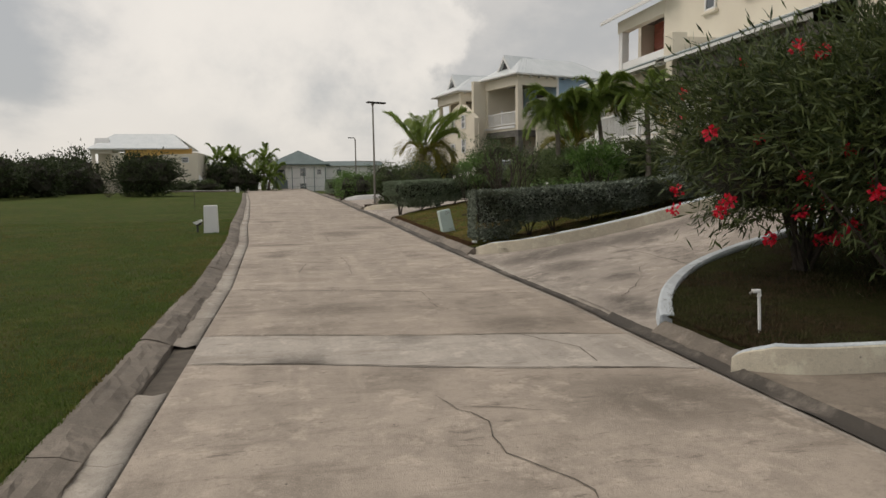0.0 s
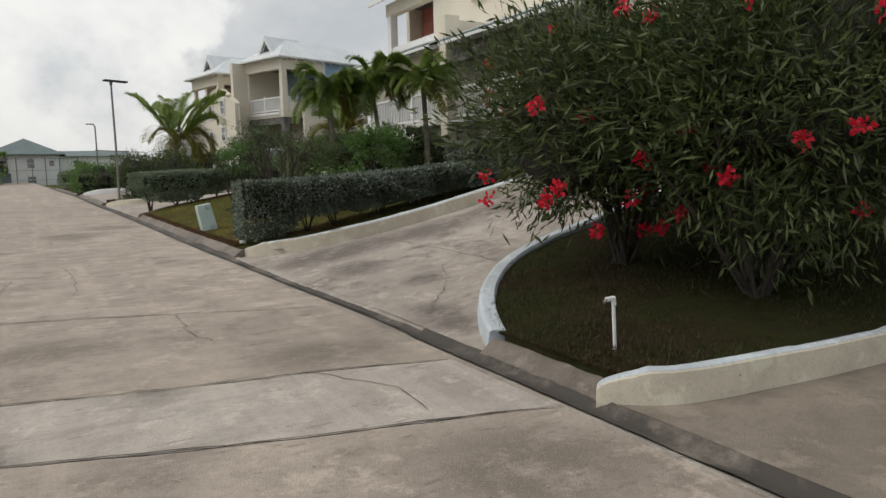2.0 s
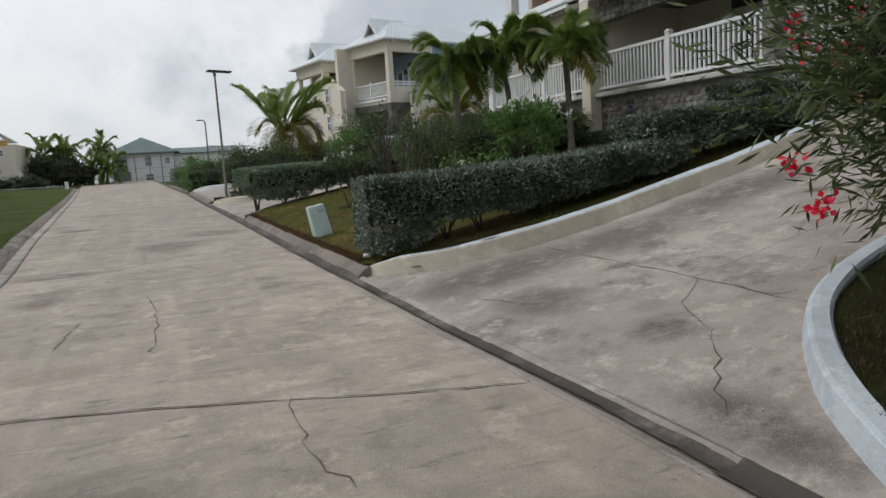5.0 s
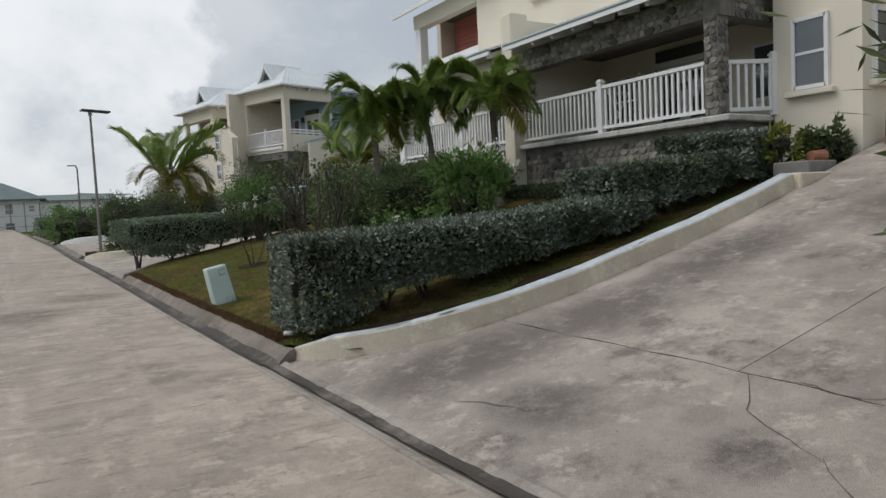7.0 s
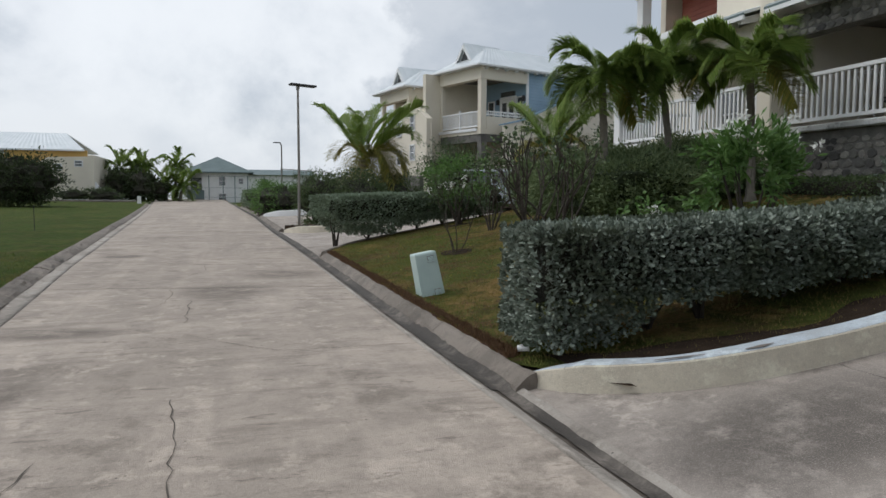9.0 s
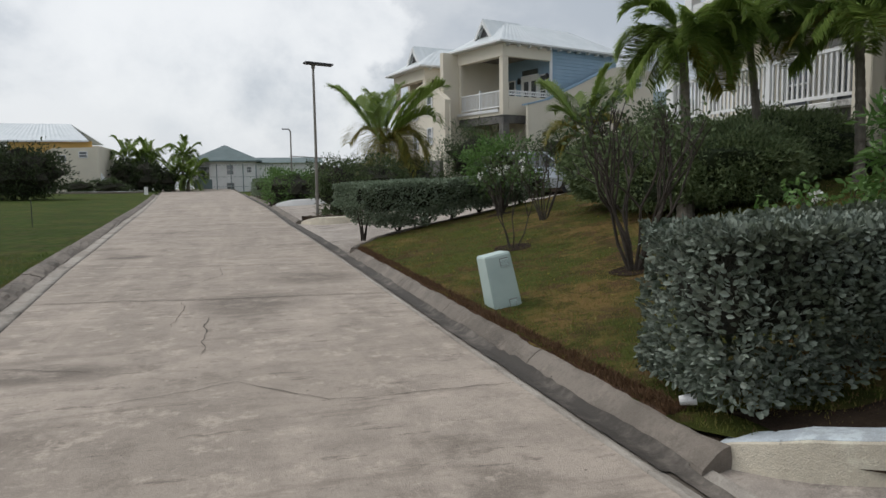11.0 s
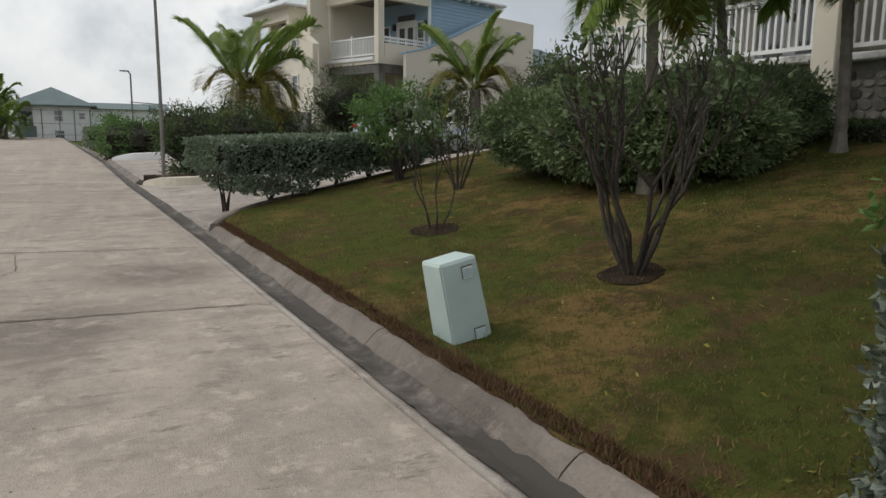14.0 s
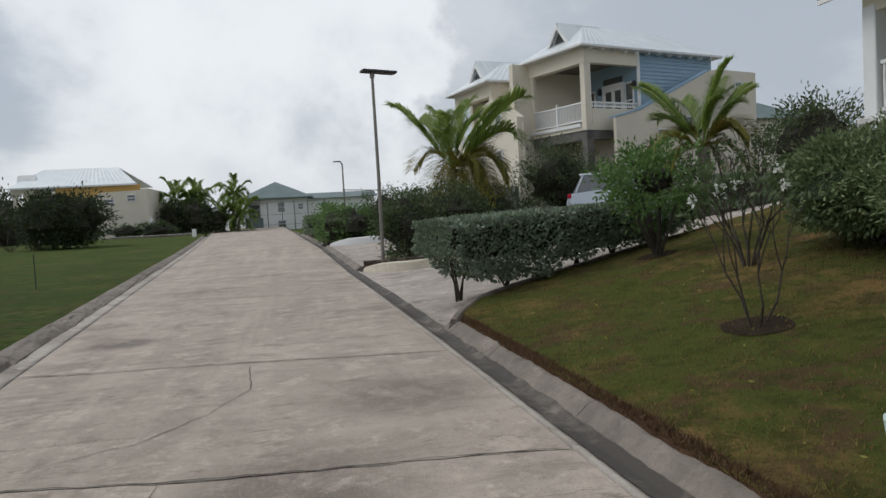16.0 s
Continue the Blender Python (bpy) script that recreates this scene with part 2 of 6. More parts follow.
M["blue"] = plain("blue_siding_paint", (0.30, 0.42, 0.53), (0.25, 0.37, 0.48), 1.5, 0.6)
M["pink"] = plain("coral_siding_paint", (0.56, 0.20, 0.15), (0.48, 0.17, 0.13), 1.5, 0.6)
M["yellow"] = plain("ochre_paint", (0.66, 0.42, 0.13), (0.60, 0.38, 0.12), 1.5, 0.8)
M["metal_roof"] = plain("white_metal_roof", (0.72, 0.75, 0.76), (0.62, 0.66, 0.67), 1.2, 0.35, 0.1)
M["green_roof"] = plain("grey_green_shingle", (0.14, 0.185, 0.185), (0.105, 0.145, 0.145), 1.0, 0.7)
M["under"] = plain("dark_porch_boards", (0.17, 0.15, 0.12), (0.12, 0.105, 0.085), 2, 0.8)
M["stone"] = plain("grey_rubble_stone", (0.20, 0.19, 0.17), (0.10, 0.095, 0.09), 3, 0.85, 0, 25, 0.7, 0.02)
M["mortar"] = plain("grey_mortar", (0.24, 0.225, 0.20), (0.13, 0.122, 0.11), 5, 0.95)
M["glass"] = plain("window_glass", (0.05, 0.058, 0.064), (0.09, 0.10, 0.108), 0.6, 0.05, 0, 5, 0.02)
M["glass"].node_tree.nodes["Principled BSDF"].inputs["IOR"].default_value = 1.9
M["bark"] = plain("grey_brown_bark", (0.075, 0.06, 0.045), (0.04, 0.031, 0.024), 9, 0.9, 0, 50, 0.8, 0.02)
M["palm_bark"] = plain("ringed_palm_trunk", (0.24, 0.21, 0.17), (0.13, 0.115, 0.09), 6, 0.9, 0, 40, 0.7, 0.02)
M["steel"] = plain("galvanised_steel", (0.28, 0.26, 0.23), (0.20, 0.185, 0.165), 3, 0.5, 0.6)
M["dark"] = plain("dark_plastic", (0.02, 0.02, 0.022), (0.035, 0.035, 0.036), 4, 0.5)
M["box_green"] = plain("pale_green_fibreglass", (0.50, 0.60, 0.56), (0.43, 0.53, 0.50), 4, 0.5)
M["wood"] = plain("weathered_board", (0.22, 0.17, 0.12), (0.14, 0.105, 0.075), 4, 0.8)
M["clay"] = plain("terracotta", (0.36, 0.16, 0.09), (0.28, 0.12, 0.07), 6, 0.8)
M["block"] = plain("grey_block", (0.24, 0.23, 0.21), (0.17, 0.165, 0.155), 5, 0.9)
M["car"] = plain("silver_car_paint", (0.62, 0.66, 0.70), (0.56, 0.60, 0.64), 0.5, 0.22, 0.4, 5, 0.0)
M["tyre"] = plain("tyre_rubber", (0.02, 0.02, 0.02), (0.03, 0.03, 0.03), 5, 0.9)
M["rim"] = plain("alloy_rim", (0.5, 0.5, 0.5), (0.4, 0.4, 0.4), 5, 0.3, 0.9)
M["petal_red"] = leaf_material("red_petals", (0.74, 0.012, 0.04), (0.86, 0.05, 0.10), None, 0.5, 0.3)
M["petal_white"] = leaf_material("white_petals", (0.80, 0.80, 0.76), (0.70, 0.70, 0.64), None, 0.6, 0.3)
M["silver_leaf"] = leaf_material("silver_green_leaves", (0.07, 0.092, 0.062), (0.31, 0.35, 0.29), (0.09, 0.108, 0.07), 0.4, 0.12)
M["hedge_leaf"] = leaf_material("grey_green_leaves", (0.12, 0.16, 0.095), (0.29, 0.35, 0.25), None, 0.45, 0.2)
M["oleander_leaf"] = leaf_material("oleander_leaves", (0.024, 0.04, 0.013), (0.115, 0.145, 0.05), None, 0.45, 0.2)
M["green_leaf"] = leaf_material("fresh_green_leaves", (0.075, 0.15, 0.035), (0.15, 0.25, 0.07), None, 0.45, 0.35)
M["dark_leaf"] = leaf_material("dark_green_leaves", (0.05, 0.08, 0.03), (0.11, 0.145, 0.06), None, 0.55, 0.25)
M["juniper"] = leaf_material("juniper_foliage", (0.105, 0.15, 0.062), (0.225, 0.275, 0.13), None, 0.65, 0.15)
M["yellow_leaf"] = leaf_material("yellow_green_leaves", (0.20, 0.21, 0.03), (0.10, 0.14, 0.03), None, 0.5, 0.3)
M["palm_leaf"] = leaf_material("palm_fronds", (0.15, 0.235, 0.05), (0.30, 0.38, 0.10), None, 0.42, 0.45)
M["palm_dry"] = leaf_material("yellowing_fronds", (0.36, 0.30, 0.065), (0.15, 0.175, 0.04), None, 0.5, 0.3)
M["grass"] = leaf_material("grass_blades", (0.07, 0.125, 0.022), (0.13, 0.175, 0.04), (0.17, 0.15, 0.045), 0.7, 0.3)
M["bank_grass"] = leaf_material("bank_grass_blades", (0.10, 0.135, 0.025), (0.19, 0.19, 0.042), (0.25, 0.19, 0.06), 0.75, 0.3)
M["straw_grass"] = leaf_material("straw_grass_blades", (0.19, 0.113, 0.048), (0.30, 0.19, 0.082), (0.12, 0.07, 0.036), 0.7, 0.25)
# blade colours lowered: the bushes' shade is mixed into them
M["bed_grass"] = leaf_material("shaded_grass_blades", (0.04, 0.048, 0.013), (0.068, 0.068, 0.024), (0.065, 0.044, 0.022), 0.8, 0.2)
# foliage green darkened as painted shade for the junipers' filler hulls
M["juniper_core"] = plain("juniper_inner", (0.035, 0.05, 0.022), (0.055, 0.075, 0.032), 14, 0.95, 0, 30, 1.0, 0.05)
M["edge_blade"] = leaf_material("dead_grass_blades", (0.09, 0.05, 0.028), (0.17, 0.10, 0.05), None, 0.8, 0.2)
M["far_leaf"] = leaf_material("far_dark_leaves", (0.03, 0.045, 0.018), (0.065, 0.085, 0.035), None, 0.6, 0.2)
# near-black, so hulls inside hedges and bushes read as deep shade
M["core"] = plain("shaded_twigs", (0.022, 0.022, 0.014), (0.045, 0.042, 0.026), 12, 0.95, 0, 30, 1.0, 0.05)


# ---- building helpers ----
def part(name, bm, material, parent=None, label=""):
    mesh = bpy.data.meshes.new(name)
    bm.normal_update()
    bm.to_mesh(mesh)
    bm.free()
    mesh.materials.append(M[material])
    ob = new(name, mesh)
    ob.parent = parent
    return tagged(ob, label)


def raw(name, verts, faces, material, parent=None, label="", smooth=False):
    mesh = bpy.data.meshes.new(name)
    mesh.from_pydata([tuple(v) for v in verts], [], [tuple(f) for f in faces])
    mesh.materials.append(M[material])
    if smooth:
        mesh.polygons.foreach_set("use_smooth", [True] * len(mesh.polygons))
    mesh.update()
    ob = new(name, mesh)
    ob.parent = parent
    return tagged(ob, label)


def again(ob, m, name=None):
    """Another piece on the same mesh, under the same parent."""
    o = new(name or ob.name.split(".")[0], ob.data)
    o.parent = ob.parent
    o.matrix_basis = m
    return o


def thing(name, label, category, m=None, group="", kind=""):
    ob = new(name)
    ob.empty_display_size = 0.2
    if m is not None:
        ob.matrix_basis = m
    return tagged(ob, label, category, group, kind)


def bx(x0, y0, z0, x1, y1, z1, bevel=0.0, bm=None):
    bm = bm or bmesh.new()
    vs = [bm.verts.new((x, y, z)) for x in (x0, x1) for y in (y0, y1) for z in (z0, z1)]
    fs = [bm.faces.new([vs[i] for i in f]) for f in ((0, 1, 3, 2), (4, 6, 7, 5), (0, 4, 5, 1), (2, 3, 7, 6), (0, 2, 6, 4), (1, 5, 7, 3))]
    if bevel:
        edges = list({e for f in fs for e in f.edges})
        bmesh.ops.bevel(bm, geom=edges, offset=bevel, segments=1, affect="EDGES", profile=0.5)
    return bm


def prism(outline, axis, lo, hi, bm=None):
    """An outline in the two other axes, drawn out along x, y or z."""
    bm = bm or bmesh.new()

    def at(p, d):
        return {"x": (d, p[0], p[1]), "y": (p[0], d, p[1]), "z": (p[0], p[1], d)}[axis]
    a = [bm.verts.new(at(p, lo)) for p in outline]
    b = [bm.verts.new(at(p, hi)) for p in outline]
    bm.faces.new(a); bm.faces.new(b[::-1])
    for i in range(len(a)):
        j = (i + 1) % len(a)
        bm.faces.new((a[i], b[i], b[j], a[j]))
    bmesh.ops.recalc_face_normals(bm, faces=bm.faces)
    return bm


def tube(points, r0, r1, seg=6, bm=None):
    bm = bm or bmesh.new()
    pts = [Vector(p) for p in points]
    rings = []
    for i, p in enumerate(pts):
        d = (pts[min(i + 1, len(pts) - 1)] - pts[max(i - 1, 0)]).normalized()
        side = d.cross(Vector((0.31, 0.9, 0.2))).normalized()
        up = d.cross(side)
        r = r0 + (r1 - r0) * i / (len(pts) - 1)
        rings.append([bm.verts.new(p + (side * math.cos(k * math.tau / seg) + up * math.sin(k * math.tau / seg)) * r) for k in range(seg)])
    for a, b in zip(rings, rings[1:]):
        for k in range(seg):
            bm.faces.new((a[k], a[(k + 1) % seg], b[(k + 1) % seg], b[k]))
    bm.faces.new(rings[0][::-1]); bm.faces.new(rings[-1])
    return bm


def leaf_mesh(name, where, way, length, width, material, parent=None, label="", rng=None, fold=0.25, rounded=False):
    """Many folded leaves in one mesh: one at each place, pointing along its way."""
    rng = rng or np.random.default_rng(3)
    n = len(where)
    way = way / np.linalg.norm(way, axis=1, keepdims=True)
    side = np.cross(way, rng.normal(size=(n, 3)))
    side /= np.linalg.norm(side, axis=1, keepdims=True)
    up = np.cross(side, way)
    ln = length * rng.uniform(0.7, 1.25, (n, 1))
    wd = width * rng.uniform(0.75, 1.2, (n, 1)) * 0.5
    mid = where + way * ln * 0.5
    v = np.stack([where, mid + side * wd + up * wd * fold, where + way * ln, mid - side * wd + up * wd * fold], 1).reshape(-1, 3)
    if rounded:
        a, b = where + way * ln * 0.28, where + way * ln * 0.72
        lift = up * wd * fold
        v = np.stack([where, a + side * wd * 0.85 + lift, b + side * wd + lift, where + way * ln, b - side * wd + lift, a - side * wd * 0.85 + lift], 1).reshape(-1, 3)
        i = np.arange(n)[:, None] * 6
        f = np.concatenate([i + [0, 1, 2, 3], i + [0, 3, 4, 5]], 0)
        return raw(name, v.tolist(), f.tolist(), material, parent, label)
    i = np.arange(n)[:, None] * 4
    f = np.concatenate([i + [0, 1, 2], i + [0, 2, 3]], 0)
    return raw(name, v.tolist(), f.tolist(), material, parent, label)


# ---- the lie of the land ----
def lerp(x, table):
    return float(np.interp(x, [a for a, b in table], [b for a, b in table]))


def road_z(y):
    return lerp(y, ((-40, -0.4), (0, 0), (6, 0.06), (14.5, 0.16), (21, 0.26), (26, 0.33), (32, 0.38), (60, 0.55), (90, 0.95), (200, 1.2)))


def road_left(y):
    return lerp(y, ((-40, -0.8), (4, -0.78), (10, -0.78), (16.5, -1.0), (22, -1.4), (26, -1.6), (33, -2.05), (44, -2.75), (72, -4.8), (100, -7)))


def road_right(y):
    return lerp(y, ((-40, 3.2), (3, 3.15), (8, 3.14), (10, 3.05), (13, 2.98), (16, 2.89), (22, 2.75), (31, 2.5), (43, 2.4), (57, 2.0), (100, 0.5)))


def rise(x, y):
    d = max(x - 3.4, 0.0)
    return 0.15 * d + 0.006 * d * d if d < 16 else 3.936 + 0.02 * (d - 16)


def drive_z(x, y):
    d = max(x - 3.3, 0.0)
    return road_z(y) + 0.16 * d + 0.0075 * d * d


def land_z(x, y):
    """Height of lawn, beds and banks, road and drives left out."""
    if x < 1:
        far = max(0.0, (y - 30) / 60)
        return road_z(y) + 0.07 + min(far, 1.0) * 0.15 * min(1.0, max(0.0, (road_left(y) - x) / 10)) - 0.012 * max(0.0, -x - 12)
    return road_z(y) + 0.105 + rise(x, y) * lerp(y, ((23, 1.0), (33, 0.28), (60, 0.3)))


# ---- ground, road, kerbs ----
def sheet(name, xs, ys, place, material, parent=None, label=""):
    verts = [place(x, y) for y in ys for x in xs]
    w = len(xs)
    faces = [(j * w + i, j * w + i + 1, (j + 1) * w + i + 1, (j + 1) * w + i) for j in range(len(ys) - 1) for i in range(w - 1)]
    return raw(name, verts, faces, material, parent, label, True)


def base_z(x, y):
    side = max(road_left(y) - x, x - road_right(y), 0.0)
    return road_z(y) - 0.35 + (land_z(x, y) - road_z(y)) * min(1.0, side / 6) - max(0, abs(x) - 70) * 0.02 - max(0, y - 110) * 0.01


far_x = [-900, -400, -200, -120] + list(np.arange(-80, 81, 4.0)) + [120, 200, 400, 900]
far_y = [-300, -120] + list(np.arange(-60, 121, 4.0)) + [160, 240, 400, 700, 1500]
tagged(sheet("ground", far_x, far_y, lambda x, y: (x, y, base_z(x, y)), "lawn"), "rough grassy ground under and around the plots", "ground", "", "structure")

road = thing("road", "tan weathered concrete road of large cast slabs", "road", None, "", "structure")
JOINTS = ((-14, -14.6), (-8, -8.8), (-2.0, -3.0), (2.2, 1.1), (5.95, 4.85), (6.95, 6.1), (9.75, 8.45), (18.95, 18.4),
          (22.05, 21.4), (26.6, 26.2), (31.5, 31.2), (37, 36.5), (43, 42.5), (50, 49.6), (58, 57.5), (68, 67.5), (80, 79.5), (98, 97.5))
for (l0, r0), (l1, r1) in zip(JOINTS, JOINTS[1:]):
    rows = max(2, int((l1 - l0) / 0.7))
    rng = np.random.default_rng(int(l0 * 10) + 500)

    def slab_place(u, v):
        ya, yb = l0 + (r0 - l0) * u, l1 + (r1 - l1) * u
        gap = 0.005
        y = ya + gap + (yb - ya - 2 * gap) * v
        if u not in (0, 1) and v in (0, 1):
            ph = l0 if v == 0 else l1
            y += 0.03 * math.sin(u * 9 + ph) + 0.014 * math.sin(u * 37 + ph) + 0.012 * math.sin(u * 83 + ph * 2)
        x = road_left(y) + 0.01 + (road_right(y) - road_left(y) - 0.02) * u
        return x, y, road_z(y) + 0.004 * noise.noise((x * 0.8, y * 0.8, 0)) + (0.0 if v not in (0, 1) else -0.003)
    slab = sheet("concrete_slab", [i / 16 for i in range(17)], [0, 0.02] + [k / rows for k in range(1, rows)] + [0.98, 1], slab_place, "road_patch" if l0 == 5.95 else "road", road)
bed_y = list(np.arange(-16, 99, 1.0))
sheet("joint_bed", [0, 0.5, 1], bed_y, lambda u, y: (road_left(y) - 0.2 + (road_right(y) - road_left(y) + 0.4) * u, y, road_z(y) - 0.03), "crack", road, "dirt in the open joints")


def strip(points, width, z_of, material, parent, name, jag=0.0, seed=1):
    """A thin jagged ribbon on a surface: a crack or a stain line."""
    rng = np.random.default_rng(seed)
    pts = []
    for (xa, ya), (xb, yb) in zip(points, points[1:]):
        n = max(2, int(math.hypot(xb - xa, yb - ya) / 0.12))
        pts += [(xa + (xb - xa) * k / n + rng.normal() * jag, ya + (yb - ya) * k / n + rng.normal() * jag) for k in range(n)]
    pts.append(points[-1])
    verts, faces = [], []
    for i, (x, y) in enumerate(pts):
        a, b = pts[max(i - 1, 0)], pts[min(i + 1, len(pts) - 1)]
        d = Vector((b[0] - a[0], b[1] - a[1])).normalized()
        w = width * rng.uniform(0.35, 1.3) * (0.3 if i in (0, len(pts) - 1) else 1) * 0.5
        for s in (-1, 1):
            px, py = x - d.y * w * s, y + d.x * w * s
            verts.append((px, py, z_of(px, py) + 0.005))
    faces = [(2 * i, 2 * i + 1, 2 * i + 3, 2 * i + 2) for i in range(len(pts) - 1)]
    return raw(name, verts, faces, material, parent)


def on_road(x, y):
    return road_z(y) + 0.004 * noise.noise((x * 0.8, y * 0.8, 0)) + 0.001


for k, line in enumerate((
        [(1.0, 4.7), (1.25, 4.1), (1.2, 3.6), (1.45, 3.2), (1.5, 2.7)], [(0.95, 3.75), (1.12, 3.72)], [(1.2, 4.4), (1.7, 4.2)],
        [(0.9, 10.6), (0.95, 12.0), (0.85, 13.3)], [(0.83, 21.55), (0.88, 20.6), (0.62, 20.0), (0.27, 19.53), (-0.3, 19.2)], [(0.49, 18.75), (0.51, 17.9), (0.46, 17.2)],
        [(0.3, 14.9), (0.54, 14.98), (1.06, 15.13), (1.44, 14.76), (1.63, 14.59), (2.25, 14.55), (2.92, 14.55)], [(-0.95, 16.14), (-0.4, 15.95), (0.09, 15.74)], [(0.85, 25.28), (1.58, 24.6), (2.42, 24.73)], [(1.47, 27.68), (1.7, 28.4), (2.1, 28.8)],
        [(0.1, 11.2), (0.25, 12.3)], [(1.7, 9.0), (1.62, 8.2), (1.75, 7.6)], [(2.1, 6.4), (2.5, 5.7), (2.45, 5.2)], [(0.78, 16.0), (0.79, 17.6)])):
    strip(line, 0.008, on_road, "crack", road, "crack", 0.016, k + 3)
for k, (left, right) in enumerate(JOINTS[2:12]):
    ends = [(road_left(left) + 0.05 + (road_right(right) - road_left(left) - 0.1) * u, left + (right - left) * u + 0.03 * math.sin(u * 9 + left)) for u in (0, 0.2, 0.4, 0.6, 0.8, 1)]
    strip(ends, 0.016, on_road, "crack", road, "joint_dirt", 0.008, 200 + k)

gutter_left = thing("gutter_left", "pale concrete gutter strip along the lawn", "gutter", None, "", "structure")
gutter_right = thing("gutter_right", "shallow concrete gutter with dark damp dirt", "gutter", None, "", "structure")
kerb_left = thing("kerb_left", "rough sloping concrete kerb beside the lawn", "kerb", None, "", "structure")
kerb_right = thing("kerb_right", "sloping grey concrete kerb below the grass bank", "kerb", None, "", "structure")


def sweep(name, edge, profile, y0, y1, material, parent, step=0.5, seed=0, rough=0.0):
    """A cross-section (dx, dz) carried along the edge line."""
    ys = list(np.linspace(y0, y1, max(2, int((y1 - y0) / step) + 1)))

    def put(i, y):
        dx, dz = profile[i]
        e = rough * (0.65 * noise.noise((i * 1.3 + seed, y * 2.3, seed)) + 0.5 * noise.noise((i * 2.1, y * 9.0, seed))) if rough else 0.0
        return edge(y) + dx + e, y, road_z(y) + dz + e * 0.6
    ob = sheet(name, list(range(len(profile))), ys, put, material, parent)
    if "kerb" in name:
        w, n = len(profile), len(ys)
        verts = [tuple(v.co) for v in ob.data.vertices]
        faces = [tuple(p.vertices) for p in ob.data.polygons] + [tuple(range(w)), tuple(range((n - 1) * w, n * w))[::-1]]
        ob.data.clear_geometry()
        ob.data.from_pydata(verts, [], faces)
    return ob


y = -8.0
rng = np.random.default_rng(5)
while y < 70:
    n = rng.uniform(0.9, 1.5) if y < 30 else 4.0
    o = rng.uniform(-0.008, 0.008)
    sweep("kerb_piece", road_left, [(-0.20, -0.12), (-0.205, 0.0), (-0.22, 0.018), (-0.27, 0.045 + o), (-0.33, 0.065 + o), (-0.38, 0.078 + o), (-0.43, 0.084 + o), (-0.48, 0.08 + o), (-0.52, 0.04), (-0.53, -0.1)],
          y, y + n - 0.008, "kerb", kerb_left, 0.09 if y < 30 else 1, 7, 0.036)
    if not 5.0 < y < 6.3:
        sweep("gutter_piece", road_left, [(-0.22, -0.05), (-0.215, 0.008), (-0.1, -0.012), (-0.012, 0.003), (-0.008, -0.05)], y, y + n - 0.004, "gutter", gutter_left, 0.2, 3, 0.02)
    y += n
y = -8.0
while y < 70:
    n = 1.5 if y < 30 else 4.0
    sweep("gutter_piece", road_right, [(0.008, -0.05), (0.012, 0.002), (0.06, -0.012), (0.12, -0.03), (0.19, -0.042), (0.25, -0.02), (0.29, 0.0), (0.31, 0.004)], y, y + n - 0.004, "gutter", gutter_right, 0.3, 5, 0.006)
    narrow = 6.2 < y < 12.0
    sweep("dirt_line", road_right, [(0.13, -0.016), (0.15, -0.02), (0.175, -0.024), (0.20, -0.026), (0.215, -0.016), (0.23, -0.008)] if narrow else [(0.075, -0.004), (0.115, -0.016), (0.16, -0.024), (0.20, -0.027), (0.24, -0.004), (0.268, 0.018)], y, y + n, "moss", gutter_right, 0.05, 2, 0.014)
    y += n
for y0, y1 in ((4.75, 6.1), (12.9, 22.6), (31.0, 43.0), (45.0, 62.0)):
    y = y0
    while y < y1 - 0.2:
        n = min(rng.uniform(1.3, 2.1), y1 - y)
        tall = 0.10 if y > 8 else 0.09
        sweep("kerb_piece", road_right, [(0.235, -0.1), (0.24, -0.02), (0.255, 0.012), (0.29, tall * 0.45), (0.335, tall * 0.85), (0.36, tall), (0.395, tall + 0.008), (0.415, tall - 0.04), (0.415, -0.1)],
              y, y + n - 0.010, "kerb", kerb_right, 0.1, 11, 0.03)
        y += n

# drives
NEAR_KERB = ((3.47, 6.12), (3.75, 6.7), (4.15, 7.28), (4.8, 7.92), (5.5, 8.25), (6.3, 8.4), (8, 8.55), (14, 8.7))
FAR_KERB = ((3.34, 13.0), (3.6, 12.55), (4.08, 12.2), (4.6, 12.02), (5.03, 11.95), (5.85, 11.85), (7.2, 11.9), (8.72, 11.93), (10.2, 12.05))
FRONT_KERB = ((3.35, 4.78), (3.6, 4.52), (3.85, 4.42), (4.4, 4.34), (5.4, 4.22), (8, 4.1), (14, 4.0))
BANK_END = ((3.0, 22.4), (3.3, 23.2), (3.7, 23.9), (5.2, 24.5), (6.5, 24.9), (8, 25.5), (12, 26.4), (30, 27))


def drive_sheet(name, y_lo, y_hi, x_hi, z_of, parent, material="drive"):
    xs = list(np.linspace(0, 1, 40))

    def put(u, v):
        x = 3.3 + (x_hi - 3.3) * u
        lo, hi = y_lo(x), y_hi(x)
        y = lo + (hi - lo) * v
        xe = max(x, road_right(y) + 0.29) if u < 0.02 else x
        return xe, y, z_of(xe, y)
    return sheet(name, xs, [i / 14 for i in range(15)], put, material, parent)


def flat_drive(x, y):
    return road_z(y) + 0.005 + 0.02 * max(x - 3.3, 0) + 0.006 * noise.noise((x * 0.7, y * 0.7, 4))


def soft_drive(x, y):
    return drive_z(x, y) - 0.02 + 0.006 * noise.noise((x * 0.7, y * 0.7, 4))


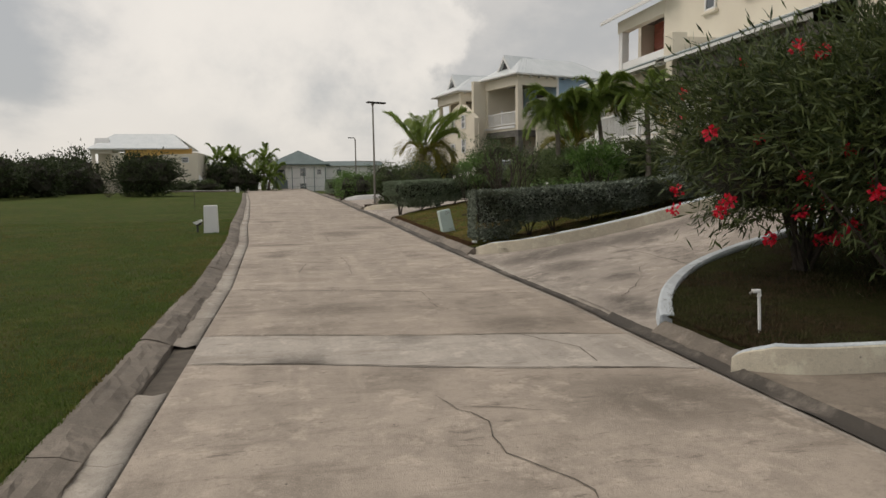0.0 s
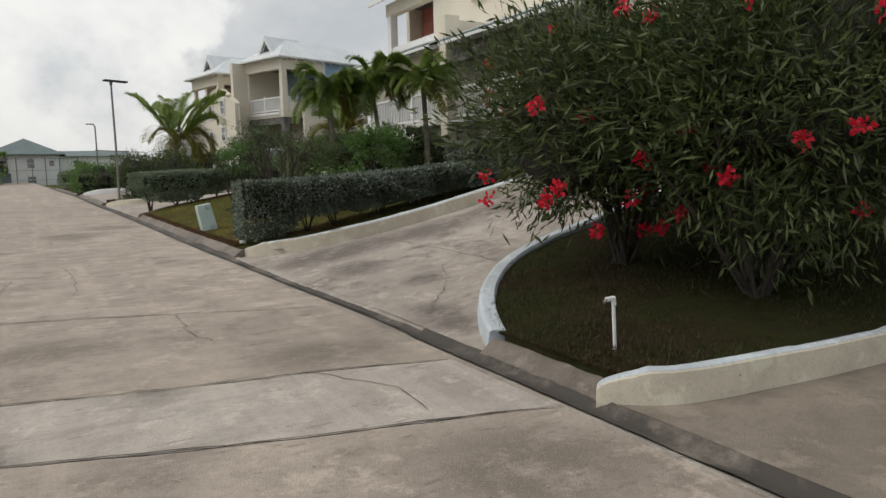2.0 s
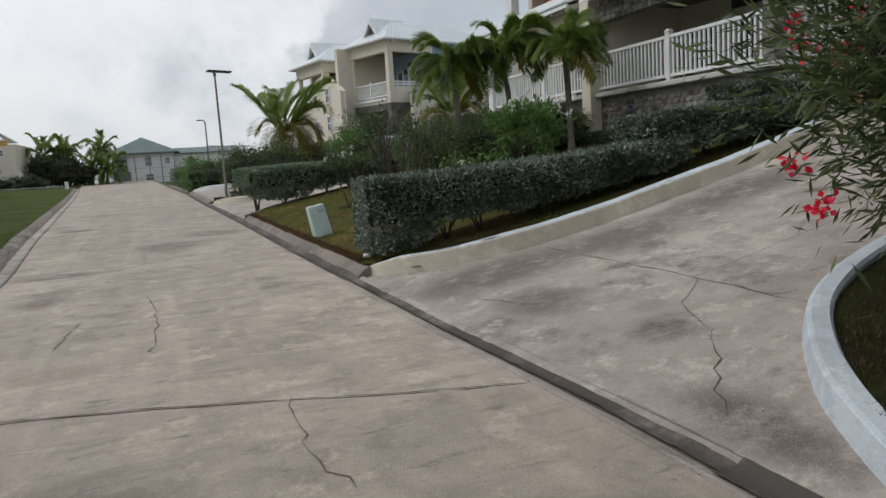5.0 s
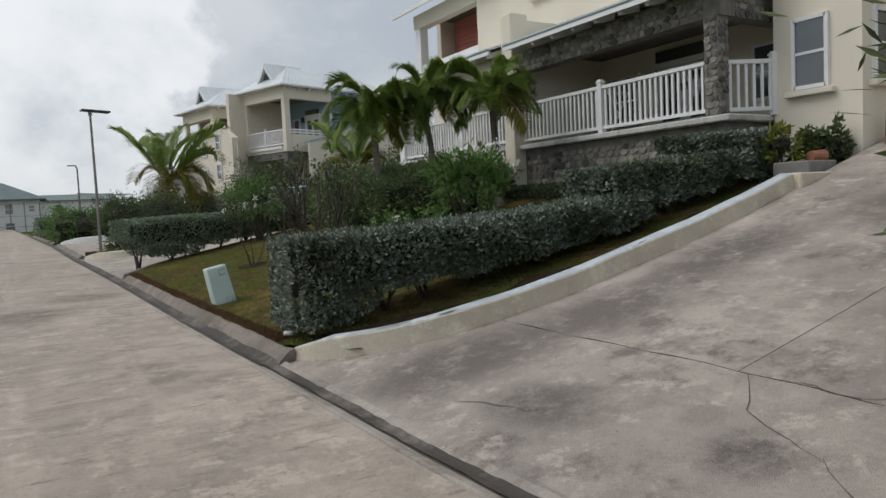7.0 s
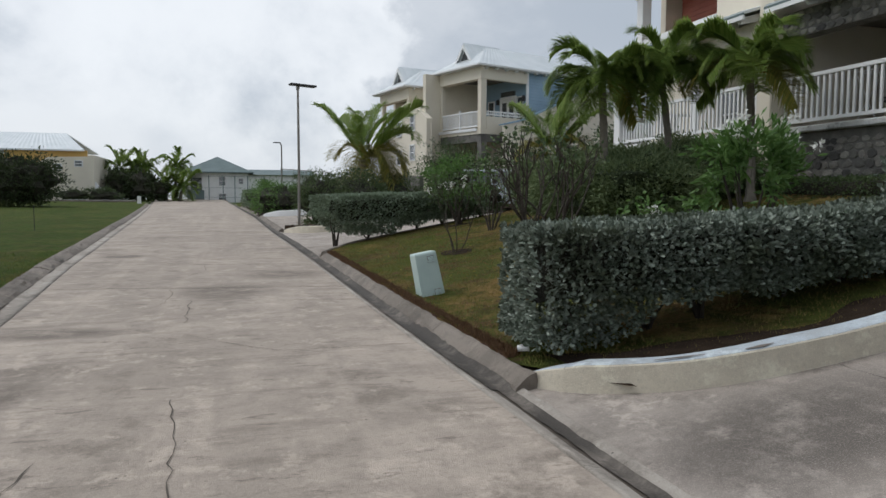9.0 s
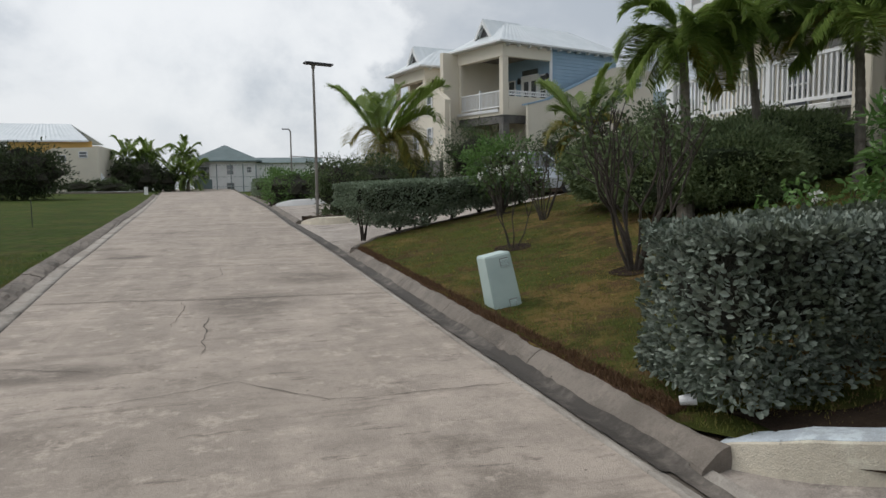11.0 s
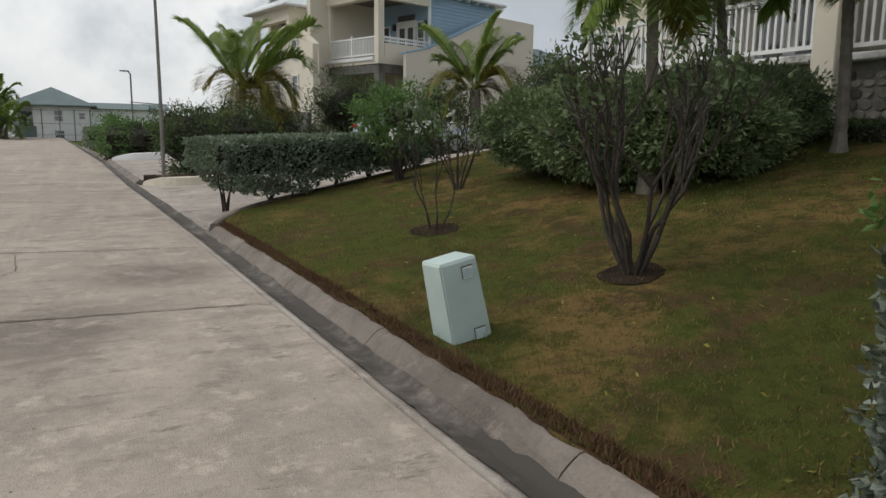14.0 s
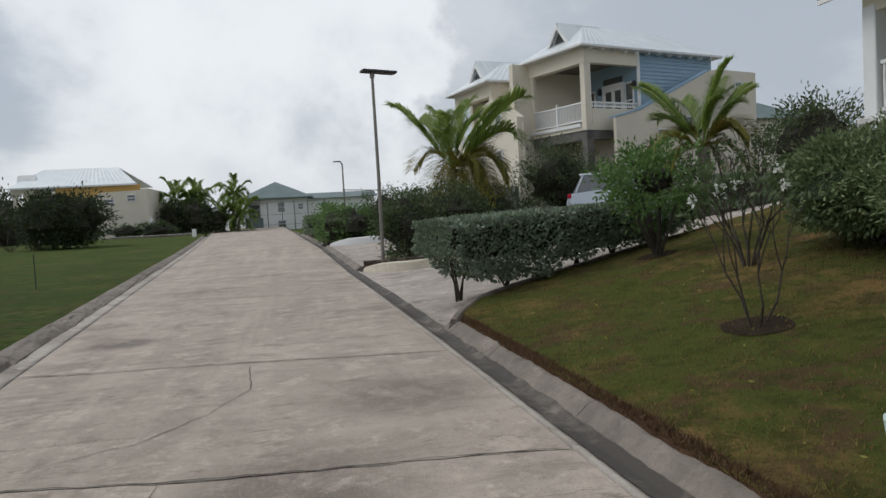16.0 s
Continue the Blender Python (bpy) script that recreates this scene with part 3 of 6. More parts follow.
drive_1 = thing("driveway_1", "cracked pale concrete driveway sloping up to a porch", "driveway", None, "", "structure")
for a, b, spans in ((3.3, 5.15, ((None, None),)), (5.16, 14.0, ((None, 9.282), (9.290, None)))):
    for c, d in spans:
        def put(u, v, a=a, b=b, c=c, d=d):
            x = a + (b - a) * u
            lo = c if c else lerp(x, NEAR_KERB) - 0.05
            hi = d if d else lerp(x, FAR_KERB) + 0.05
            if a < 5:
                lo, hi = (c or lo), (d or hi)
            y = lo + (hi - lo) * v
            x = x + (0.02 * math.sin(y * 2.1) + 0.012 * math.sin(y * 7.3)) * (1 if (a > 5 and u == 0) or (a < 5 and u == 1) else 0)
            xe = max(x, road_right(y) + 0.285)
            return xe, y, soft_drive(xe, y)
        sheet("concrete_slab", [i / 24 for i in range(25)], [i / 10 for i in range(11)], put, "drive", drive_1)
sheet("joint_bed", [3.4, 4.5, 6, 8, 10, 12, 14], [0, 0.5, 1], lambda x, v: (x, lerp(x, NEAR_KERB) + 0.02 + (lerp(x, FAR_KERB) - lerp(x, NEAR_KERB)) * v, drive_z(x, 9) - 0.06), "crack", drive_1, "dirt in the open joints")
for k, line in enumerate(([(4.45, 8.3), (4.7, 8.9), (5.14, 9.2)], [(5.2, 8.9), (5.14, 8.5), (5.3, 8.35)], [(4.1, 9.8), (3.75, 10.6)], [(3.7, 7.4), (4.2, 8.0), (4.45, 8.3)])):
    strip(line, 0.008, soft_drive, "crack", drive_1, "crack", 0.024, 40 + k)
drive_2 = thing("driveway_2", "pale concrete driveway beside the lamp planter", "driveway", None, "", "structure")
sheet("concrete_slab", [i / 20 for i in range(21)], [i / 16 for i in range(17)],
      lambda u, v: ((lambda y: ((lambda x: (x, y, road_z(y) - 0.02 + (land_z(x, y) - road_z(y) - 0.06) * min(1, (x - 2.9) / 2.0)))(road_right(y) + 0.285 + 15 * u)))(22.4 + 9.3 * v)), "drive", drive_2)
drive_0 = thing("driveway_0", "stained concrete driveway beside the oleander bed", "driveway", None, "", "structure")
drive_sheet("concrete_slab", lambda x: -4.0, lambda x: lerp(x, FRONT_KERB) + 0.04, 14.0, flat_drive, drive_0, "drive_old")
drive_3 = thing("driveway_3", "pale concrete driveway between planted beds", "driveway", None, "", "structure")
sheet("concrete_slab", [i / 14 for i in range(15)], [i / 10 for i in range(11)],
      lambda u, v: ((lambda y: ((lambda x: (x, y, road_z(y) + 0.03 + (land_z(x, y) - road_z(y)) * min(1, (x - 2.6) / 3.0) * 0.8))(road_right(y) + 0.285 + 10 * u)))(31.7 + 11.5 * v)), "drive", drive_3)


def wall_along(name, line, z_of, height, width, materials, label, parent=None, lean=0.02):
    """A low kerb wall on a foot line: painted side, coping of its own."""
    t = parent or thing(name, label, "kerb", None, "", "structure")
    dense = []
    for _ in range(2):
        cut = [line[0]]
        for (xa, ya), (xb, yb) in zip(line, line[1:]):
            cut += [(xa * 0.75 + xb * 0.25, ya * 0.75 + yb * 0.25), (xa * 0.25 + xb * 0.75, ya * 0.25 + yb * 0.75)]
        line = tuple(cut) + (line[-1],)
    for (xa, ya), (xb, yb) in zip(line, line[1:]):
        n = max(1, int(math.hypot(xb - xa, yb - ya) / 0.25))
        dense += [(xa + (xb - xa) * k / n, ya + (yb - ya) * k / n) for k in range(n)]
    dense.append(line[-1])
    for piece, prof, mat in (("kerb_face", [(0, -0.15), (0, 0.0), (lean, height * 0.93), (lean + 0.01, height - 0.004), (width * 0.5, height - 0.006), (width * 0.5, -0.15)], materials[0]),
                             ("kerb_top", [(lean + 0.012, height - 0.03), (lean + 0.012, height - 0.001), (lean + 0.03, height + 0.006), (width - 0.02, height + 0.006), (width, height - 0.02), (width, -0.1)], materials[1])):
        verts, w = [], len(prof)
        for i, (x, y) in enumerate(dense):
            a, b = dense[max(i - 1, 0)], dense[min(i + 1, len(dense) - 1)]
            d = Vector((b[0] - a[0], b[1] - a[1])).normalized()
            nrm = Vector((-d.y, d.x))
            end = min(1.0, 0.4 + 0.12 * i)
            for off, h in prof:
                wob = 0.008 * noise.noise((x * 2, y * 2, off * 9))
                verts.append((x + nrm.x * (off + wob), y + nrm.y * (off + wob), z_of(x, y) + (h * end if h > 0 else h) + wob))
        faces = [(j * w + i, (j + 1) * w + i, (j + 1) * w + i + 1, j * w + i + 1) for j in range(len(dense) - 1) for i in range(w - 1)]
        faces += [tuple(range(w)), tuple(range((len(dense) - 1) * w, len(dense) * w))[::-1]]
        raw(piece, verts, faces, mat, t)
    return t


wall_along("kerb_drive_far", FAR_KERB, soft_drive, 0.2, 0.22, ("cream_kerb", "blue_kerb"), "cream painted kerb wall with worn pale blue top")
wall_along("kerb_island", NEAR_KERB[::-1], soft_drive, 0.15, 0.17, ("blue_kerb", "blue_kerb"), "curved pale blue-white kerb of the oleander bed")
wall_along("kerb_front", FRONT_KERB, flat_drive, 0.2, 0.14, ("cream_kerb", "blue_kerb"), "cream painted kerb wall with pale blue coping")
wall_along("kerb_drive_two", BANK_END[::-1][2:], lambda x, y: land_z(x, y) - 0.07, 0.1, 0.12, ("kerb", "kerb"), "low grey concrete kerb of a driveway")

for k, (x0, x1) in enumerate(((4.0, 4.3), (4.55, 4.75), (7.1, 7.25))):
    strip([(x0, lerp(x0, FAR_KERB) + 0.07), (x1, lerp(x1, FAR_KERB) + 0.07)], 0.035, lambda x, y: soft_drive(x, y) + 0.207, "stain", drive_1, "paint_chip", 0.008, 60 + k)

# lawns and banks
lawn_x = [0, 0.3, 0.8, 1.5, 2.5, 4, 6, 9, 13, 18, 25, 35, 50, 75]
tagged(sheet("lawn", lawn_x, list(np.arange(-12, 20, 0.5)) + list(np.arange(20, 78, 2.0)), lambda d, y: (road_left(y) - 0.5 - d, y, land_z(road_left(y) - 0.5 - d, y) + 0.03 * noise.noise((d * 0.5, y * 0.5, 0)) * min(1, d)), "lawn"),
       "short green lawn with a few dry patches", "lawn", "", "structure")


def bed_z(x, y):
    """The oleander bed: level with its front kerb, rising to the drive behind."""
    lo, hi = lerp(x, FRONT_KERB), lerp(x, NEAR_KERB)
    v = min(max((y - lo) / max(hi - lo, 0.1), 0.0), 1.0)
    front = road_z(y) + 0.115 + 0.07 * min(1.0, max(0.0, (x - 3.5) / 0.45)) + 0.02 * (x - 3.3)
    return front + (max(land_z(x, y), front) - front) * v ** 0.8 * min(1.0, max(0.0, (x - 3.5) / 0.45))


def bed(name, label, lo, hi, x0, x1, material, nx=40, ny=30, lift=0.0, z_of=land_z):
    def put(u, v):
        skirt = 0.25 if u == 0 or v < -0.5 else 0.0
        u, v = max(u, 0.0), max(v, 0.0)
        x = x0 + (x1 - x0) * u ** 1.5
        a, b = lo(x), hi(x)
        y = a + (b - a) * v
        xe = max(x, road_right(y) + 0.395 + 0.012 * u)
        return xe, y, z_of(xe, y) + lift - skirt + 0.03 * noise.noise((x * 0.9, y * 0.9, 2))
    return tagged(sheet(name, [0, 1e-6] + [i / nx for i in range(1, nx + 1)], [i / ny for i in range(ny + 1)], put, material), label, "lawn", "", "structure")


bed("bank", "sloping bank of dry green and brown grass", lambda x: lerp(x, FAR_KERB) + 0.18, lambda x: lerp(x, BANK_END) - 0.1, 3.3, 30, "bank", 60, 40)
bed("oleander_bed", "dark mown bed under the oleanders, partly coloured as their shade", lambda x: lerp(x, FRONT_KERB) + 0.1, lambda x: lerp(x, NEAR_KERB) - 0.14, 3.42, 14, "bed", 40, 16, 0.01, bed_z)
bed("planted_bed", "soil bed with shrubs beyond the driveway", lambda x: 43.4, lambda x: 62, 2.3, 30, "soil", 20, 20)
bed("house_plot", "ground around the villas", lambda x: 31.6, lambda x: 70, 9, 40, "soil", 20, 20, -0.03)

sheet("soil_strip", list(np.arange(3.62, 10.2, 0.12)), [0, 0.2, 0.4, 0.6, 0.8, 1], lambda x, v: ((lambda y: (x, y, land_z(x, y) + 0.026 - 0.05 * v ** 3 + 0.03 * noise.noise((x * 0.9, y * 0.9, 2))))(
    lerp(x, FAR_KERB) + 0.14 + (0.72 + 0.35 * noise.noise((x * 1.6, 0.4, 8))) * v)), "soil", bpy.data.objects["bank"], "dark bare soil along the kerb wall")
sheet("soil_corner", [3.37 + 0.06 * k for k in range(9)], [0, 0.25, 0.5, 0.75, 1], lambda x, v: (x, 13.06 - (x - 3.34) * 1.5 + (0.64 + (x - 3.34) * 1.5) * v, road_z(13) + 0.085 + 0.1 * (x - 3.37)), "soil", bpy.data.objects["bank"], "dark soil in the kerb corner")
for y0, y1 in ((13.4, 22.4),):
    sheet("grass_edge", [0, 1, 2, 3], list(np.arange(y0, y1, 0.06)),
          lambda i, y: (road_right(y) + (0.38, 0.40, 0.47, 0.50)[int(i)] + 0.03 * noise.noise((i * 2.0, y * 5, 1)), y,
                        land_z(road_right(y) + 0.4, y) + (-0.06, 0.012, 0.012, -0.01)[int(i)] + 0.014 * noise.noise((i * 3.0, y * 9, 5))), "edge", kerb_right, "brown dead grass along the kerb")


# ---- houses ----
def window(parent, m, w, h, name="window", rows=2, sill=True, frame="white"):
    """A sash window in a wall that faces local -x: frame, panes, sill. m places its lower middle."""
    holder = part(name, bx(-0.03, -w / 2, 0, 0.05, w / 2, h), "glass", parent)
    holder.matrix_basis = m
    bm = bmesh.new()
    t = 0.042
    for a in ((-0.06, -w / 2 - t, -t, 0.05, -w / 2 + 0.02, h + t), (-0.06, w / 2 - 0.02, -t, 0.05, w / 2 + t, h + t), (-0.06, -w / 2, h - 0.02, 0.05, w / 2, h + t), (-0.06, -w / 2, -t, 0.05, w / 2, 0.02)):
        bx(*a, bm=bm)
    for k in range(1, rows):
        bx(-0.05, -w / 2, h * k / rows - 0.022, 0.04, w / 2, h * k / rows + 0.022, bm=bm)
    part("window_frame", bm, frame, holder)
    if sill:
        part("window_sill", bx(-0.13, -w / 2 - 0.14, -0.15, 0.0, w / 2 + 0.14, -0.058, 0.012), "cream", holder)
    return holder


def french_door(parent, m, w=1.5, h=2.05, transom=True):
    door = part("door", bx(-0.03, -w / 2, 0, 0.04, w / 2, h), "white", parent, "white double door with glazed panels")
    door.matrix_basis = m
    for s in (-1, 1):
        part("door_pane", bx(-0.045, s * w / 4 - w * 0.15, 0.35, -0.02, s * w / 4 + w * 0.15, h - 0.18), "glass", door)
        part("door_handle", bx(-0.07, s * 0.07 - 0.012, 0.95, -0.03, s * 0.07 + 0.012, 1.1), "steel", door)
    part("door_frame", prism([(-w / 2 - 0.1, 0), (-w / 2 - 0.1, h + 0.12), (w / 2 + 0.1, h + 0.12), (w / 2 + 0.1, 0), (w / 2 + 0.005, 0), (w / 2 + 0.005, h + 0.01), (-w / 2 - 0.005, h + 0.01), (-w / 2 - 0.005, 0)], "x", -0.07, 0.03), "white", door)
    if transom:
        part("transom", bx(-0.06, -w / 2, h + 0.14, 0.0, w / 2, h + 0.38), "glass", door)
    return door


def railing(parent, ax, ay, bx_, by, z, height=0.92, gap=0.125, posts=(0, 1), name="railing"):
    """A white picket railing from (ax, ay) to (bx, by) on the floor z."""
    ln = math.hypot(bx_ - ax, by - ay)
    turn = math.degrees(math.atan2(by - ay, bx_ - ax))
    top = part(name, bx(0, -0.035, height - 0.07, ln, 0.035, height, 0.008), "white", parent, "white picket porch railing")
    top.matrix_basis = pose(ax, ay, z, 0, 0, turn)
    part("bottom_rail", bx(0, -0.025, 0.08, ln, 0.025, 0.14), "white", top)
    n = max(2, int(ln / gap))
    first = part("baluster", bx(-0.022, -0.016, 0.14, 0.022, 0.016, height - 0.07), "white", top)
    first.matrix_basis = pose(ln / n * 0.5, 0, 0)
    for k in range(1, n):
        again(first, pose(ln / n * (k + 0.5), 0, 0))
    for p in posts:
        bm = bx(-0.055, -0.055, 0, 0.055, 0.055, height + 0.06)
        bx(-0.07, -0.07, height + 0.06, 0.07, 0.07, height + 0.085, bm=bm)
        bx(-0.045, -0.045, height + 0.085, 0.045, 0.045, height + 0.12, bm=bm)
        part("rail_post", bm, "white", top).matrix_basis = pose(ln * p, 0, 0)
    return top


def stone_shape(seed):
    rng = np.random.default_rng(seed)
    bm = bmesh.new()
    n = 7
    ring = [(math.cos(k * math.tau / n) * (r := rng.uniform(0.42, 0.62)), math.sin(k * math.tau / n) * r * rng.uniform(0.85, 1.15)) for k in range(n)]
    a = [bm.verts.new((0.0, y, z)) for y, z in ring]
    b = [bm.verts.new((-0.8 - rng.uniform(0, 0.3), y * 0.86, z * 0.86)) for y, z in ring]
    bm.faces.new(b)
    for i in range(n):
        bm.faces.new((a[i], a[(i + 1) % n], b[(i + 1) % n], b[i]))
    bmesh.ops.recalc_face_normals(bm, faces=bm.faces)
    return bm


STONES = []


def stones(parent, m, width, height, size=0.24, seed=1, limit=300):
    """Rubble stones proud of a face in the local y-z plane that looks to -x."""
    rng = np.random.default_rng(seed)
    if not STONES:
        for k in range(5):
            mesh = bpy.data.meshes.new("stone")
            bm = stone_shape(k); bm.to_mesh(mesh); bm.free()
            mesh.materials.append(M["stones"])
            STONES.append(mesh)
    z, row, made = 0.0, 0, 0
    while z < height - 0.05 and made < limit:
        h = min(size * rng.uniform(0.55, 0.85), height - z)
        y = -rng.uniform(0, size * 0.5)
        while y < width - 0.03:
            w = size * rng.uniform(0.7, 1.4)
            lo, hi = max(y, 0.0), min(y + w, width)
            if hi - lo > 0.06:
                o = new("stone", STONES[int(rng.integers(5))])
                o.parent = parent
                o.matrix_basis = m @ pose(0, (lo + hi) / 2, z + h / 2, rng.uniform(-11, 11)) @ Matrix.Diagonal((0.022 * rng.uniform(0.6, 1.5), (hi - lo) * rng.uniform(0.8, 1.0), h * rng.uniform(0.8, 1.02), 1))
                made += 1
            y += w
        z += h * 0.97
        row += 1


net = Net("rubble_stones", 0.85)
net.color(net.mix(net.times(net.noise(9, 0.4, 0.7), 0.55), net.mix(net.piece(), (0.055, 0.053, 0.05), (0.36, 0.335, 0.29)), (0.10, 0.093, 0.082)))
net.bump(net.noise(35, 0.2, 0.8, 5), 0.6, 0.02)
M["stones"] = net.m


def ribbed_roof(corners, rib, parent, name="roof", material="metal_roof", thick=0.05):
    """A ribbed metal sheet on four corners: eave start, eave end, ridge end, ridge start."""
    a, b, c, d = (Vector(p) for p in corners)
    nrm = (b - a).cross(d - a).normalized()
    if nrm.z < 0:
        nrm = -nrm
    bm = bmesh.new()
    n = max(2, int((b - a).length / rib))
    prev = None
    for k in range(n * 2 + 1):
        u = k / (n * 2)
        lift = nrm * (0.016 if k % 2 else 0.0)
        row = [bm.verts.new(a.lerp(b, u) + lift), bm.verts.new(d.lerp(c, u) + lift), bm.verts.new(d.lerp(c, u) - nrm * thick), bm.verts.new(a.lerp(b, u) - nrm * thick)]
        if prev:
            for i in range(4):
                j = (i + 1) % 4
                bm.faces.new((prev[i], prev[j], row[j], row[i]))
        else:
            bm.faces.new(row)
        prev = row
    bm.faces.new(prev[::-1])
    bmesh.ops.recalc_face_normals(bm, faces=bm.faces)
    return part(name, bm, material, parent)


# the near house: two porches behind a rubble terrace wall
H = thing("house", "cream rendered two-storey house with rubble-faced porches", "house", pose(11, 19.2, 0))
part("terrace_wall", bx(0.12, -5.45, 0.6, 2.6, -0.16, 2.69), "mortar", H, "dark rubble stone terrace wall")
part("terrace_wall", bx(0.12, 0.2, 0.6, 2.6, 5.5, 2.72), "mortar", H, "dark rubble stone terrace wall")
part("terrace_slab", bx(-0.06, -5.6, 2.69, 2.6, -0.16, 2.80, 0.02), "worn_white", H, "worn white painted terrace edge")
part("terrace_slab", bx(-0.06, 0.2, 2.72, 2.6, 5.75, 2.84, 0.02), "worn_white", H, "worn white painted terrace edge")
part("party_pier", bx(-0.18, -0.18, 0.8, 0.3, 0.2, 5.72, 0.02), "cream", H, "tall cream pier between the porches")
part("party_wall", bx(0.3, -0.12, 1.2, 2.6, 0.12, 5.6), "cream", H)
part("porch_back_wall", bx(2.6, -9.5, 0.8, 2.85, 7.9, 5.9), "cream", H)
part("end_wall", bx(2.85, 7.65, 0.8, 12.0, 7.9, 7.9), "cream", H)
part("rear_block", bx(3.61, -9.5, 0.8, 11.9, 7.64, 7.85), "cream", H)
wing = part("wing_wall", bx(1.1, -7.05, 0.8, 2.59, -5.62, 5.5), "cream", H, "cream rendered front wing")
part("wing_coping", bx(1.0, -7.15, 5.5, 2.6, -5.5, 5.62, 0.02), "white", H)
part("side_wing", bx(2.4, -9.4, 0.8, 2.59, -7.06, 5.5), "cream", H)
window(H, pose(1.1, -6.26, 3.17), 0.52, 1.05)
window(H, pose(1.65, -7.05, 3.2, 0, 0, 90), 0.5, 1.0)
window(H, pose(2.4, -8.1, 3.2), 0.5, 1.0)
column = part("stone_column", bx(0.02, -5.36, 2.8, 0.28, -5.1, 4.75), "mortar", H, "rubble stone porch column")
part("stone_beam", bx(0.04, -5.4, 4.40, 0.34, -0.18, 4.86), "mortar", H, "rubble stone beam")
part("stone_beam", bx(0.36, -5.4, 4.40, 2.58, -5.1, 4.86), "mortar", H, "rubble stone beam")
stones(H, pose(0.12, -5.44, 1.05), 5.2, 1.55, 0.19, 3, 290)
stones(column, pose(0.02, -5.36, 2.8), 0.26, 1.6, 0.15, 4, 40)
stones(column, pose(0.02, -5.36, 2.8, 0, 0, 90) @ pose(0, -0.26, 0), 0.26, 1.6, 0.15, 5, 40)
stones(H, pose(0.04, -5.38, 4.40), 5.2, 0.44, 0.17, 6, 150)
stones(H, pose(0.4, -5.4, 4.40, 0, 0, 90) @ pose(0, -2.1, 0), 2.1, 0.44, 0.17, 7, 60)
part("porch_ceiling", bx(0.3, -5.1, 4.82, 2.6, -0.14, 4.90), "under", H)
part("porch_ceiling", bx(0.3, 0.14, 4.86, 2.6, 5.6, 4.93), "under", H)
railing(H, 0.1, -0.18, 0.1, -5.06, 2.80, 0.92, 0.125, (0.5,))
railing(H, 0.36, -5.25, 1.1, -5.62, 2.80, 0.92, 0.125, (1.0,))
railing(H, 0.1, 0.2, 0.1, 5.35, 2.84, 0.92, 0.125, (0.42,))
railing(H, 0.3, 5.5, 2.5, 5.5, 2.84, 0.92, 0.125, ())
part("porch_post", bx(0.0, 5.36, 2.84, 0.28, 5.64, 4.7, 0.015), "white", H)
part("porch_beam", bx(0.02, 0.2, 4.58, 0.28, 5.64, 4.9), "cream", H)
french_door(H, pose(2.58, -2.6, 2.8), 1.5, 1.5, True)
window(H, pose(2.58, -0.9, 3.2), 0.8, 1.1, sill=False)
window(H, pose(2.58, -4.6, 3.3), 0.7, 1.0, sill=False)
french_door(H, pose(2.58, 2.6, 2.84), 1.4, 1.5, True)
window(H, pose(2.58, 1.0, 3.1), 0.8, 1.1, sill=False)
window(H, pose(2.58, 4.3, 3.1), 0.7, 1.1, sill=False)
for y0, y1, z in ((-5.7, -0.25, 4.98), (0.3, 6.1, 5.02)):
    ribbed_roof(((-0.45, y0, z), (-0.45, y1, z), (2.65, y1, z + 0.95), (2.65, y0, z + 0.95)), 0.2, H, "porch_roof")
    part("fascia", bx(-0.47, y0, z - 0.15, -0.42, y1, z - 0.07), "white", H)
    part("drip_edge", bx(-0.475, y0, z - 0.066, -0.43, y1, z - 0.03), "green_roof", H, "dark green metal roof edge")
    tail = part("rafter_tail", prism([(-0.42, z - 0.10), (0.1, z + 0.05), (0.1, z - 0.1), (-0.36, z - 0.2)], "y", -0.035, 0.035), "white", H)
    tail.matrix_basis = pose(0, y0 + 0.2, 0)
    for k in range(1, int((y1 - y0) / 0.62)):
        again(tail, pose(0, y0 + 0.2 + 0.62 * k, 0))
# upper floor
part("upper_wall", bx(1.9, -9.0, 5.55, 2.6, 4.1, 8.5), "cream", H)
part("upper_porch_wall", bx(3.4, 4.11, 5.5, 3.6, 7.6, 7.7), "pink", H, "coral boarded upper porch wall")
board = part("siding_board", prism([(3.4, 0.0), (3.4, 0.14), (3.37, 0.0)], "y", 4.12, 7.6), "pink", H)
board.matrix_basis = pose(0, 0, 5.7)
for k in range(1, 13):
    again(board, pose(0, 0, 5.7 + 0.14 * k))
window(H, pose(3.36, 4.85, 6.05), 0.75, 1.25, sill=False)
part("upper_post", bx(1.9, 7.4, 5.6, 2.2, 7.7, 7.5, 0.015), "white", H)
part("upper_beam", bx(1.88, 4.1, 7.3, 2.2, 7.75, 7.75), "cream", H)
part("upper_sill_wall", bx(1.95, 4.1, 5.6, 2.15, 7.4, 6.1), "white", H)
part("upper_ceiling", bx(1.95, 4.1, 7.68, 3.6, 7.7, 7.74), "under", H)
ribbed_roof(((1.4, 3.2, 7.85), (1.4, 8.3, 7.85), (4.6, 6.4, 9.4), (4.6, 3.2, 9.4)), 0.22, H, "upper_roof")
part("fascia", bx(1.37, 3.2, 7.72, 1.42, 8.3, 7.84), "white", H)
window(H, pose(1.9, 1.2, 6.75), 0.5, 0.75)
window(H, pose(1.9, -0.9, 6.75), 0.5, 0.75)
for y in (-4.3, -7.2):
    window(H, pose(1.9, y, 6.75), 0.5, 0.75)
